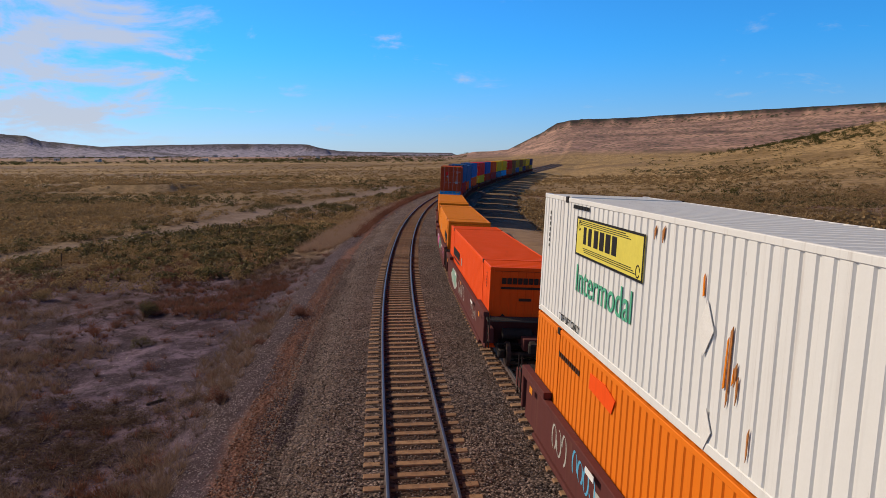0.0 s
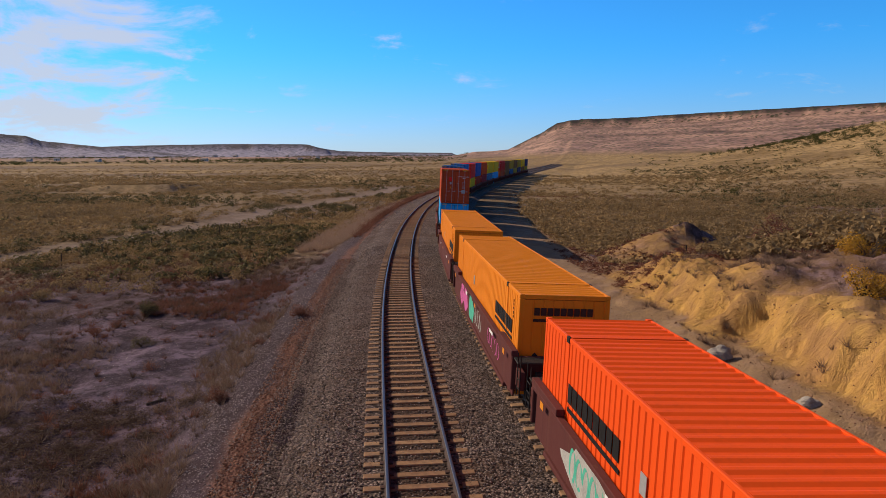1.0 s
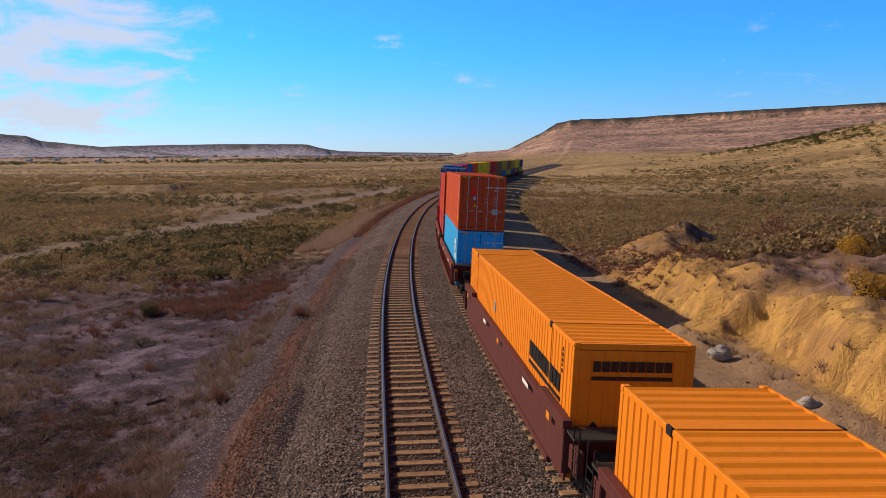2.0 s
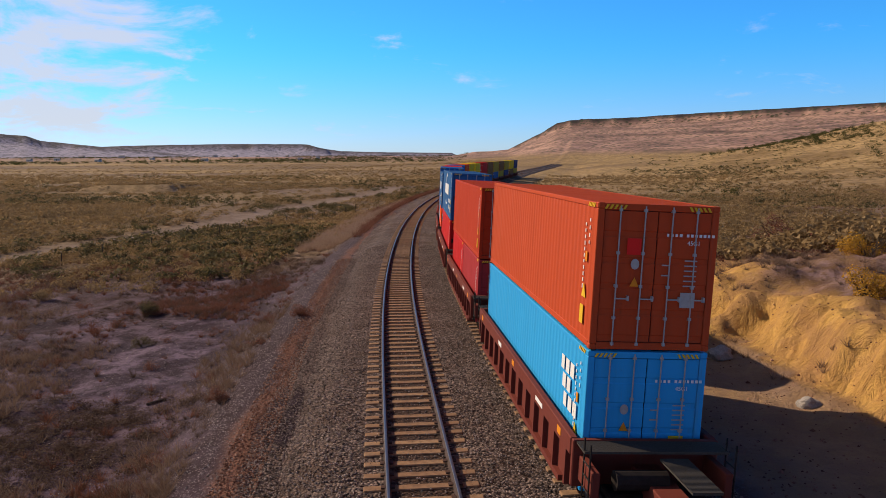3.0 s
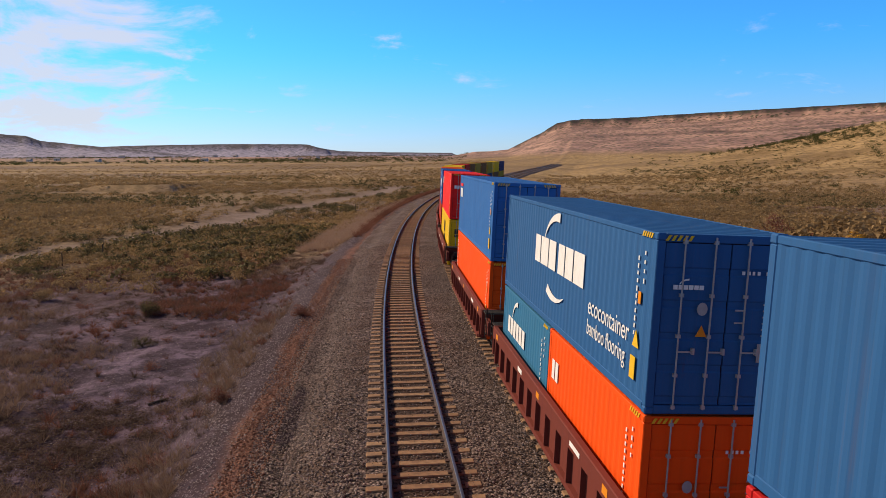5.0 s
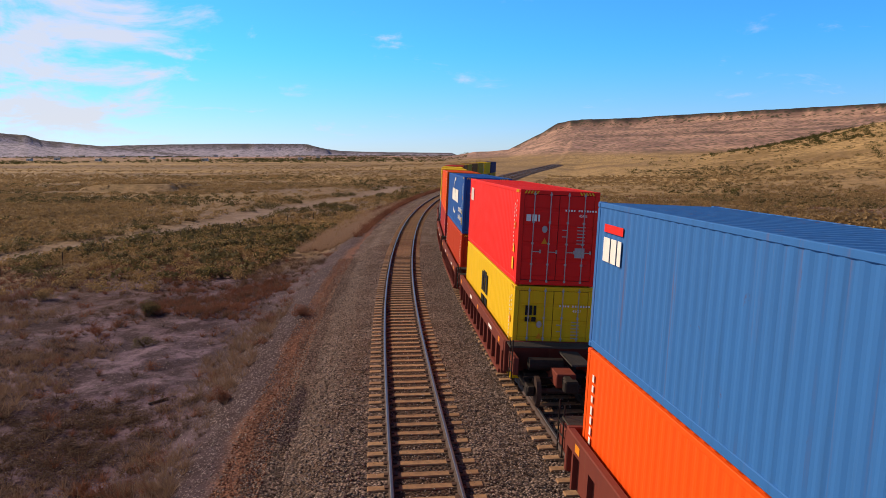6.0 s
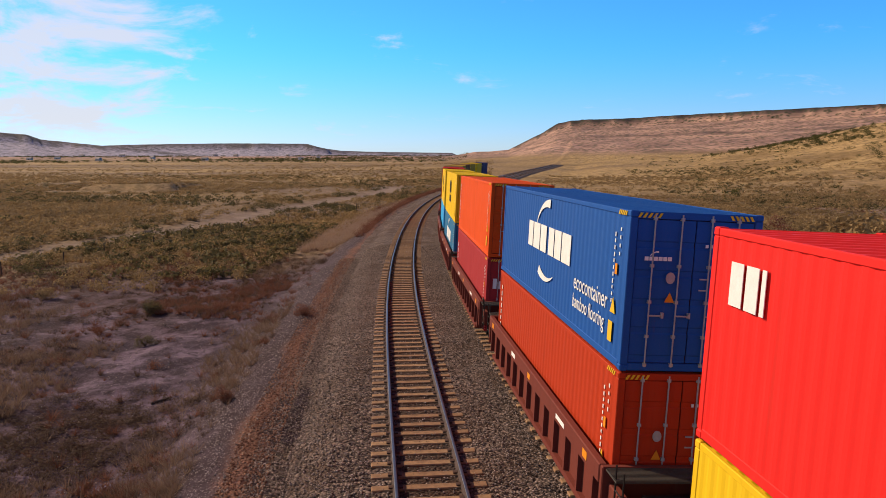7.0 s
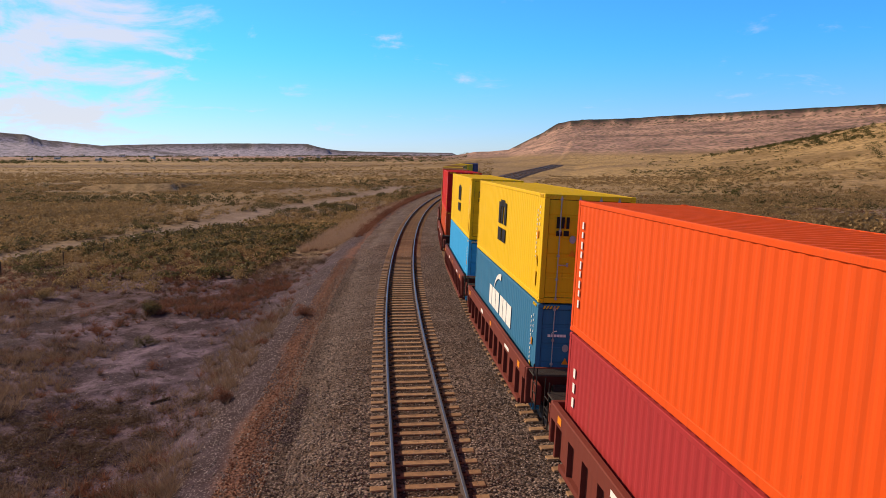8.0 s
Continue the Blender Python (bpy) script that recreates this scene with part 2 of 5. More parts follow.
def box(bm, x0, x1, y0, y1, z0, z1, bevel=0.0):
    vs = [bm.verts.new((x, y, z)) for z in (z0, z1) for x, y in ((x0, y0), (x1, y0), (x1, y1), (x0, y1))]
    fs = [bm.faces.new([vs[i] for i in f]) for f in ((3, 2, 1, 0), (4, 5, 6, 7), (0, 1, 5, 4), (1, 2, 6, 5), (2, 3, 7, 6), (3, 0, 4, 7))]
    if bevel:
        es = list({e for f in fs for e in f.edges})
        bmesh.ops.bevel(bm, geom=es, offset=bevel, segments=1, affect="EDGES")
    return bm


def boxes(*specs, bevel=0.0):
    bm = bmesh.new()
    for sp in specs:
        box(bm, *sp, bevel=bevel)
    return bm


def rod(bm, a, b, r, n=8):
    """A round bar from a to b."""
    a, b = Vector(a), Vector(b)
    q = (b - a).to_track_quat("Z", "Y").to_matrix()
    rings = []
    for p in (a, b):
        rings.append([bm.verts.new(p + q @ Vector((r * math.cos(2 * math.pi * i / n), r * math.sin(2 * math.pi * i / n), 0))) for i in range(n)])
    for i in range(n):
        bm.faces.new((rings[0][i], rings[0][(i + 1) % n], rings[1][(i + 1) % n], rings[1][i]))
    bm.faces.new(rings[0][::-1])
    bm.faces.new(rings[1])
    return bm


MESHES = {}


def part(name, bm, material, parent, label="", at=(0, 0, 0), key=None):
    """Links a bmesh as one mesh object under parent; with a key, alike parts share the mesh and only the paint differs."""
    if key is not None and key in MESHES:
        me = MESHES[key]
        if bm is not None and not callable(bm):
            bm.free()
    else:
        bm = bm() if callable(bm) else bm
        me = bpy.data.meshes.new(name)
        bmesh.ops.recalc_face_normals(bm, faces=bm.faces)
        bm.to_mesh(me)
        bm.free()
        me.materials.append(material)
        if key is not None:
            MESHES[key] = me
    ob = new(name, me)
    if key is not None:
        ob.material_slots[0].link = "OBJECT"
        ob.material_slots[0].material = material
    ob.parent, ob.location = parent, at
    if label:
        tagged(ob, label)
    return ob


# ---- the line of the track ----
# Curvature by distance along the near track; negative distances lie behind the camera.
KNOTS = (0, 15, 35, 60, 90, 130, 180, 250, 340, 480, 700)
BENDS = (0.000696, 0.000651, 0.002125, 0.001377, 0.001598, 0.001702, 0.001037, -2.3e-05, 0.000501, -0.000189, 0.0)
SPACING, CANT, SPEED = 4.268, 0.0471, 24.367
LS = np.arange(0.0, 661.0)
turn = np.interp(LS, KNOTS, BENDS)
LT = -0.107306 + np.concatenate([[0], np.cumsum((turn[1:] + turn[:-1]) / 2)])
LX = 1.215613 + np.concatenate([[0], np.cumsum((np.sin(LT[1:]) + np.sin(LT[:-1])) / 2)])
LY = np.concatenate([[0], np.cumsum((np.cos(LT[1:]) + np.cos(LT[:-1])) / 2)])
LS = np.concatenate([np.arange(-240.0, 0), LS])
LX = np.concatenate([LX[0] + LS[:240] * math.sin(LT[0]), LX])
LY = np.concatenate([LS[:240] * math.cos(LT[0]), LY])
LT = np.concatenate([np.full(240, LT[0]), LT])
LZ = 0.1365e-4 * np.maximum(0, LS - 60) ** 2


def on_track(s, lat=0.0, up=0.0):
    """A point beside the near track: lat metres to the right of it, up metres over its rails."""
    x, y, t, z = (np.interp(s, LS, a) for a in (LX, LY, LT, LZ))
    return np.stack([x + lat * np.cos(t), y - lat * np.sin(t), z + up], -1)


def train_pose(s, half):
    """The pose of something that long on the far track, tilted with the curve."""
    a, b = Vector(on_track(s - half, SPACING)), Vector(on_track(s + half, SPACING))
    u = (b - a).normalized()
    r = u.cross(Vector((0, 0, 1))).normalized()
    r = (Matrix.Rotation(CANT, 3, u) @ r)
    w = r.cross(u)
    m = Matrix((r, u, w)).transposed().to_4x4()
    m.translation = Vector(on_track(s, SPACING))
    return m


def beside(x, y):
    """For arrays of places: the distance along the track, and how far to the right of it."""
    x, y = np.asarray(x, float).ravel(), np.asarray(y, float).ravel()
    cx, cy, ct, cs = LX[::3], LY[::3], LT[::3], LS[::3]
    s_out, lat = np.empty(len(x)), np.empty(len(x))
    for i in range(0, len(x), 20000):
        dx, dy = x[i:i + 20000, None] - cx, y[i:i + 20000, None] - cy
        j = (dx * dx + dy * dy).argmin(1)
        k = np.arange(len(j))
        s_out[i:i + 20000] = cs[j] + dx[k, j] * np.sin(ct[j]) + dy[k, j] * np.cos(ct[j])
        lat[i:i + 20000] = dx[k, j] * np.cos(ct[j]) - dy[k, j] * np.sin(ct[j])
    return s_out, lat


def sstep(a, b, v):
    t = np.clip((v - a) / (b - a), 0, 1)
    return t * t * (3 - 2 * t)


# value noise on a lattice, for relief
LATTICE = np.random.RandomState(7).rand(257, 257)


def lump(x, y, size, seed=0):
    u, v = x / size + 31.7 * seed + 1000, y / size + 17.3 * seed + 1000
    i, j = np.floor(u).astype(int), np.floor(v).astype(int)
    fu, fv = u - i, v - j
    fu, fv = fu * fu * (3 - 2 * fu), fv * fv * (3 - 2 * fv)
    i0, i1, j0, j1 = i % 257, (i + 1) % 257, j % 257, (j + 1) % 257
    return (LATTICE[i0, j0] * (1 - fu) + LATTICE[i1, j0] * fu) * (1 - fv) + (LATTICE[i0, j1] * (1 - fu) + LATTICE[i1, j1] * fu) * fv - 0.5


def relief(x, y, size, octaves=4, seed=0):
    return sum(lump(x, y, size / 2 ** k, seed + k) / 2 ** k for k in range(octaves))


def ground(x, y):
    """Height of the land and its covers, for arrays."""
    x, y = np.asarray(x, float), np.asarray(y, float)
    s, lat = beside(x, y)
    r, az = np.hypot(x, y), np.arctan2(x, y)
    rise = np.interp(s, LS, LZ) * (1 - sstep(80, 260, -lat))
    # valley floor on the one side, rising ground on the other
    z = -2.3 + (0.55 * relief(x, y, 26, 4) + 0.30 * relief(x, y, 2.6, 4, 70) * (1 - sstep(60, 110, r))) * sstep(4, 14, np.abs(lat)) + 0.9 * relief(x, y, 140, 3, 5) * sstep(20, 80, np.abs(lat)) + rise
    z = np.where(lat < 0, z, z + 0.9)
    # embankment shoulder
    left_edge = -0.52 - 1.5 * sstep(4.2, 9.0, -lat) + 0.10 * relief(x, y, 3, 3, 2) - 0.07 * np.exp(-((lat + 3.35 + 0.2 * relief(x, y, 9, 2, 45)) / 0.24) ** 2) + rise
    z = np.where(lat < 0, left_edge * (1 - sstep(6.0, 12, -lat)) + z * sstep(6.0, 12, -lat), z)
    road = -0.75 + 0.05 * relief(x, y, 4, 3, 3) + rise
    far_right = z + 0.012 * np.clip(lat - 30, 0, 400)
    z = np.where(lat >= 0, road * (1 - sstep(10.5, 20, lat)) + far_right * sstep(10.5, 20, lat), z)
    # eroded cut bank beside the service road, ending where the land drops
    reach = (1 - sstep(40, 55, s + 0.4 * relief(x, y, 5, 3, 8)))
    wob = lat + 1.5 * relief(x, y, 6, 4, 4) + 1.3 * relief(x, y, 1.6, 3, 14)
    bank = (2.1 * sstep(13.6, 16.2, wob) + 0.20 * np.clip(wob - 16, 0, 14) + 0.4 * sstep(12.0, 14, wob)) * reach
    bank += 0.70 * relief(x, y, 2.0, 4, 6) * sstep(13.4, 15, wob) * reach
    z = z + bank
    # spoil heap
    u, v = (x - 20.5) * 0.94 + (y - 60) * 0.34, -(x - 20.5) * 0.34 + (y - 60) * 0.94
    heap = np.clip(1 - np.hypot(u / 8.0, v / 6.0) - 0.25 * relief(x, y, 3, 3, 9), 0, 1) ** 1.1
    z = z + 3.3 * heap
    # side gully on the valley side
    gx = np.interp(y, (0, 42, 70, 113, 186, 274), (-60, -50, -43, -34, -21, -8))
    wash = np.exp(-((x - gx + 3 * relief(x, y, 30, 3, 11)) / (2.0 + 0.012 * y)) ** 2) * (y > 5) * (y < 240)
    z = z - 0.35 * wash
    # a low dark bank that faces the line, far out in the valley
    cut = sstep(1.0, 0.8, np.abs(x + 95.5 + 4 * relief(x, y, 9, 3, 20)) / 15)
    z = z + 1.8 * cut * sstep(215, 217, y + 4 * relief(x, y, 14, 3, 19)) * (1 - sstep(222, 270, y))
    # hills and mesas by bearing
    px = 784 + 1287 * np.tan(np.clip(az, -1.2, 1.2))
    front = np.abs(az) < 1.3

    def mesa(px_list, tops, dist, start, steps, seed, power=1.5):
        top = np.interp(px, px_list, tops) / 1278.0
        d = np.interp(px, (px_list[0], px_list[-1]), dist) * (1 + 0.05 * relief(px, px * 0, 90, 4, seed))
        t = np.clip((r / d - start) / (1 - start), 0, 1)
        gul = 1 + 0.10 * relief(x, y, 90, 4, seed + 1) * np.sin(np.pi * t)
        prof = (1 - steps) * t ** power * gul + steps * sstep(0.955, 0.985, t)
        q = (r / d - start) / (1 - start)
        return np.where(front, np.maximum(top, 0) * d * np.cos(az) * prof, 0), np.where(q < 1.06, t, 0)

    m1, t1 = mesa((-700, 0, 50, 75, 150, 230, 330, 430), (62, 51, 48, 39, 31, 23, 13, -2), (3300, 3300), 0.72, 0.22, 21)
    m2, t2 = mesa((150, 250, 420, 545, 570, 600, 650, 800, 830), (26, 29, 31, 30, 23, 18, 16, 14, 0), (4400, 4400), 0.80, 0.30, 24)
    m3, t3 = mesa((800, 840, 870, 900, 930, 960, 985, 1010, 1100, 1300, 1450, 1568, 2600), (13, 20, 20, 22, 36, 50, 66, 71, 74, 83, 90, 95, 120),
                  (1600, 760), 0.42, 0.14, 27, 1.35)
    m4, t4 = mesa((1010, 1060, 1150, 1240, 1300, 1400, 1500, 1568, 2600), (-2, 9, 14, 20, 32, 50, 70, 84, 120), (620, 250), 0.38, 0.0, 33, 1.6)
    m4 = m4 * (1 - 0.6 * sstep(1.0, 1.5, r / 450))
    land = z + np.maximum.reduce([m1, m2, m3, m4])
    # covers
    patch = relief(x, y, 40, 5, 12)
    near = 1 - sstep(30, 60, r)
    hill = sstep(2, 9, m4)
    c_path = np.maximum(wash * 0.9, np.where(lat > 0, sstep(7.0, 8.5, lat) * (1 - sstep(12.6, 14.5, wob)) * (1 - sstep(70, 110, s)) * 0.9, 0))
    c_bank = np.where(lat > 0, sstep(13.0, 14.0, wob) * (1 - 0.75 * sstep(16.3, 19, wob + 2 * relief(x, y, 4, 3, 15))) * reach, 0)
    c_bank = np.maximum(c_bank, np.where(lat > 0, 0.32 * sstep(7.4, 8.6, lat) * (1 - sstep(60, 100, s)) * (lat < 16), 0))
    c_bank = np.maximum(c_bank, sstep(0.0, 0.1, heap) * (u < -1.2 + 3 * relief(x, y, 4, 3, 16)) * 0.6)
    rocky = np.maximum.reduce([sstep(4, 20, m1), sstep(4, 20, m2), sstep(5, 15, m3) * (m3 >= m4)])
    c_gravel = (1 - sstep(6.0, 10.5, -lat + 4 * relief(x, y, 5, 4, 13))) * (lat < 2) + (lat >= 2) * (1 - sstep(6.6, 7.8, lat))
    c_gravel = c_gravel * (1 - sstep(530, 560, s))
    fringe_lat = -lat + 0.9 * relief(x, y, 4, 4, 46)
    c_fringe = sstep(3.7, 4.1, fringe_lat) * (1 - sstep(4.2, 4.9, fringe_lat)) * (lat < 0)
    bands = relief(x * 0.25, y, 70, 4, 18)
    c_gold = np.clip(sstep(120, 330, r) * (0.50 + 1.3 * bands), 0, 1) + hill * 1.2 + sstep(70, 260, r) * (lat > 0) * 0.5
    c_gold = np.clip(c_gold, 0, 1) * (1 - c_gravel)
    c_green = np.clip(sstep(46, 70, r + 18 * patch) * (0.75 + 0.5 * patch), 0, 1)
    c_cap = np.maximum(sstep(0.968, 0.974, t3) * (m3 >= m4) * (m3 > 30), 0.8 * sstep(0.95, 0.97, np.maximum(t1 * (m1 > 20), t2 * (m2 > 20))))
    c_cap = np.maximum(c_cap, 0.45 * sstep(0.60, 0.62, t3) * sstep(0.66, 0.64, t3) * (m3 > 20))
    # mask of the far mesas that take the painted haze
    c_haze = np.maximum(m1 >= m3, m2 >= m3) * (rocky > 0.01) * (x < 150) * 1.0
    return land, (c_path, c_bank, rocky), (c_gravel, c_gold, c_green), (c_cap, c_haze, c_fringe)


def build_ground():
    fine = np.radians(np.arange(-37.5, 37.51, 0.18))
    coarse = np.radians(np.arange(42, 318.1, 6))
    az = np.concatenate([fine, coarse])
    radii = [0.0, 0.05, 0.8, 1.6, 2.4, 3.2, 4.0, 4.6]
    q = 5.0
    while q < 4700:
        radii.append(q)
        q *= 1.0115 if q < 90 else 1.017
    radii = np.array(radii[1:])
    na, nr = len(az), len(radii)
    rr, aa = np.meshgrid(radii, az, indexing="ij")
    x, y = (rr * np.sin(aa)).ravel(), (rr * np.cos(aa)).ravel()
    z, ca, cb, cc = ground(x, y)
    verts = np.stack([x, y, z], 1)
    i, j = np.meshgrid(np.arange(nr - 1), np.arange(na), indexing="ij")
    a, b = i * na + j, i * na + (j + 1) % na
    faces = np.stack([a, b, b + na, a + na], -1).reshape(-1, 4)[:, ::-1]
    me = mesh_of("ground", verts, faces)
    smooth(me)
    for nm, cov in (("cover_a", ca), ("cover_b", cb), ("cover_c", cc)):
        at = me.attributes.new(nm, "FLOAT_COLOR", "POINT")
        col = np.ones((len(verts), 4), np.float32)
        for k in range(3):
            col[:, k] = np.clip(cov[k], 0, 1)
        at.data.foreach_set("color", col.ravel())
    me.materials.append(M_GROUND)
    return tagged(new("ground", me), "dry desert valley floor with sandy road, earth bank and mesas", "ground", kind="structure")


build_ground()


# ---- ballast and tracks ----
def build_ballast():
    prof = ((-4.3, -0.68), (-4.05, -0.56), (-3.75, -0.475), (-3.35, -0.55), (-2.9, -0.43), (-2.35, -0.235), (-1.5, -0.215), (0, -0.215), (1.5, -0.215), (2.1, -0.24), (2.9, -0.235), (4.27, -0.215), (5.8, -0.215), (6.5, -0.26), (7.5, -0.80), (7.7, -1.2), (-3.8, -1.2))
    lat = []
    for (a, za), (b, zb) in zip(prof[:-2], prof[1:-1]):
        n = max(1, int((b - a) / 0.3))
        lat += [(a + (b - a) * k / n, za + (zb - za) * k / n) for k in range(n)]
    lat.append(prof[-2])
    lat = np.array(lat)
    ss = np.concatenate([np.arange(-220, 4, 4.0), np.arange(4, 60, 0.4), np.arange(60, 200, 1.5), np.arange(200, 553, 5.0)])
    verts = []
    for la, zz in lat:
        p = on_track(ss, la, zz)
        p[:, 2] += 0.035 * relief(p[:, 0], p[:, 1], 0.9, 3, 40) * (zz < -0.1)
        verts.append(p)
    verts = np.stack(verts, 1)
    ns, nl = verts.shape[:2]
    i, j = np.meshgrid(np.arange(ns - 1), np.arange(nl - 1), indexing="ij")
    a = i * nl + j
    me = mesh_of("ballast", verts.reshape(-1, 3), np.stack([a, a + 1, a + 1 + nl, a + nl], -1).reshape(-1, 4))
    smooth(me)
    stain = np.maximum.reduce([1 - sstep(0.55, 0.95, np.abs(lat[:, 0] - c)) for c in (0.0, SPACING)])
    col = np.ones((ns, nl, 4), np.float32)
    col[:, :, 0] = stain
    me.attributes.new("stain", "FLOAT_COLOR", "POINT").data.foreach_set("color", col.ravel())
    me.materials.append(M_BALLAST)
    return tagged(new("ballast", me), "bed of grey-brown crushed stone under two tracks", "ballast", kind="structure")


build_ballast()
RAIL_SHAPE = ((-0.07, -0.172), (0.07, -0.172), (0.07, -0.160), (0.012, -0.14), (0.010, -0.045), (0.036, -0.035), (0.036, -0.004), (0.028, 0.0), (-0.028, 0.0), (-0.036, -0.004), (-0.036, -0.035), (-0.010, -0.045), (-0.012, -0.14), (-0.07, -0.160))


def build_rail(parent, lat):
    ss = np.concatenate([np.arange(-220, 0, 5.0), np.arange(0, 200, 1.0), np.arange(200, 553, 4.0)])
    n = len(RAIL_SHAPE)
    verts = np.stack([on_track(ss, lat + a, b) for a, b in RAIL_SHAPE], 1).reshape(-1, 3)
    i, j = np.meshgrid(np.arange(len(ss) - 1), np.arange(n), indexing="ij")
    a, b = i * n + j, i * n + (j + 1) % n
    me = mesh_of("rail", verts, np.stack([a, b, b + n, a + n], -1).reshape(-1, 4))
    me.materials.append(M_RAIL)
    me.materials.append(M_RAILHEAD)
    top = np.tile(np.isin(np.arange(n), (6, 7, 8)), len(ss) - 1).astype(np.int32)
    me.polygons.foreach_set("material_index", top)
    ob = new("rail", me)
    ob.parent = parent
    return ob


def tie_mesh():
    bm = bmesh.new()
    box(bm, -1.295, 1.295, -0.125, 0.125, -0.40, -0.178, bevel=0.018)
    me = bpy.data.meshes.new("tie")
    bm.to_mesh(me)
    bm.free()
    me.materials.append(M_TIE)
    return me


def fastening_mesh():
    bm = boxes(*[(x - 0.05, x + 0.05, -0.07, 0.07, -0.185, -0.145) for x in (-0.86, -0.645, 0.645, 0.86)])
    me = bpy.data.meshes.new("rail_fastening")
    bm.to_mesh(me)
    bm.free()
    me.materials.append(M_CLIP)
    return me


TIE_MESH, CLIP_MESH = tie_mesh(), fastening_mesh()


def build_track(lat, label):
    track = tagged(new("railway_track"), label, "track", "parallel tracks", "structure")
    for side in (-0.7525, 0.7525):
        build_rail(track, lat + side)
    for k in range(290):
        s = 9.0 + 0.635 * k
        t = float(np.interp(s, LS, LT))
        m = Matrix.Translation(on_track(s, lat)) @ Matrix.Rotation(-t + random.uniform(-0.008, 0.008), 4, "Z")
        ob = new("tie", TIE_MESH)
        ob.parent, ob.matrix_basis = track, m
        if k < 90:
            cl = new("rail_fastening", CLIP_MESH)
            cl.parent, cl.matrix_basis = track, m
    # the far ties, joined
    one = np.array([v.co[:] for v in TIE_MESH.vertices])
    vv, ff, n = [], [], 0
    quad = [[p.vertices[0], p.vertices[q], p.vertices[q + 1]] for p in TIE_MESH.polygons for q in range(1, len(p.vertices) - 1)]
    quad = np.array(quad)
    for s in np.concatenate([np.arange(9.0 + 0.635 * 290, 430, 0.635), np.arange(-200, 8.5, 0.635)]):
        t = float(np.interp(s, LS, LT))
        c, q = math.cos(t), math.sin(t)
        p = on_track(s, lat)
        vv.append(np.stack([one[:, 0] * c + one[:, 1] * q, -one[:, 0] * q + one[:, 1] * c, one[:, 2]], 1) + p)
        ff.append(quad + n)
        n += len(one)
    me = mesh_of("distant_ties", np.concatenate(vv), np.concatenate(ff))
    me.materials.append(M_TIE)
    ob = tagged(new("distant_ties", me), kind="stuff")
    ob.parent = track
    return track


build_track(0.0, "empty curving railway track with rust-stained ties")
build_track(SPACING, "railway track with rust-stained ties under a freight train")


# ---- the train ----
M_GALV = plain("galvanised_steel", (0.40, 0.39, 0.385), 0.5, 0.2, 0.2, 12)
M_DARKSTEEL = plain("grimy_dark_steel", (0.035, 0.028, 0.026), 0.75, 0.3, 0.4)
M_RUBBER = plain("black_gasket", (0.02, 0.02, 0.02), 0.8)
M_WHITE = plain("white_lettering", (0.78, 0.77, 0.74), 0.6, 0, 0.12, 4)
M_BLACK = plain("black_lettering", (0.02, 0.018, 0.018), 0.6)
M_YELLOW = plain("yellow_sticker", (0.75, 0.46, 0.03), 0.6, 0, 0.1)
M_ORANGE_MARK = plain("orange_reflector", (0.75, 0.26, 0.02), 0.5, 0, 0.1)
M_TEAL = plain("faded_green_lettering", (0.10, 0.42, 0.26), 0.6, 0, 0.2, 3)
M_PALEYELLOW = plain("pale_yellow_panel", (0.72, 0.62, 0.10), 0.55, 0, 0.1, 2)
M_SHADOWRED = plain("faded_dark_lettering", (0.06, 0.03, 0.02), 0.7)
M_RUSTRUN = plain("rust_run", (0.50, 0.20, 0.06), 0.85, 0, 0.5, 9)
M_GRATE = plain("walkway_grating", (0.085, 0.075, 0.065), 0.7, 0.3, 0.3, 20)
M_WELL = paint("oxide_red_car_paint", (0.155, 0.034, 0.024), 0.6, 0.5, 0.5)
M_WELL_DARK = paint("maroon_car_paint", (0.105, 0.030, 0.027), 0.65, 0.5, 0.6)
M_PINK = plain("pink_spray_paint", (0.62, 0.13, 0.34), 0.6, 0, 0.3, 2)
M_MINT = plain("mint_spray_paint", (0.10, 0.48, 0.34), 0.6, 0, 0.3, 2)
M_PALE = plain("pale_spray_paint", (0.46, 0.44, 0.40), 0.7, 0, 0.4, 2)
M_SKYBLUE = plain("light_blue_spray_paint", (0.12, 0.40, 0.62), 0.6, 0, 0.3, 2)

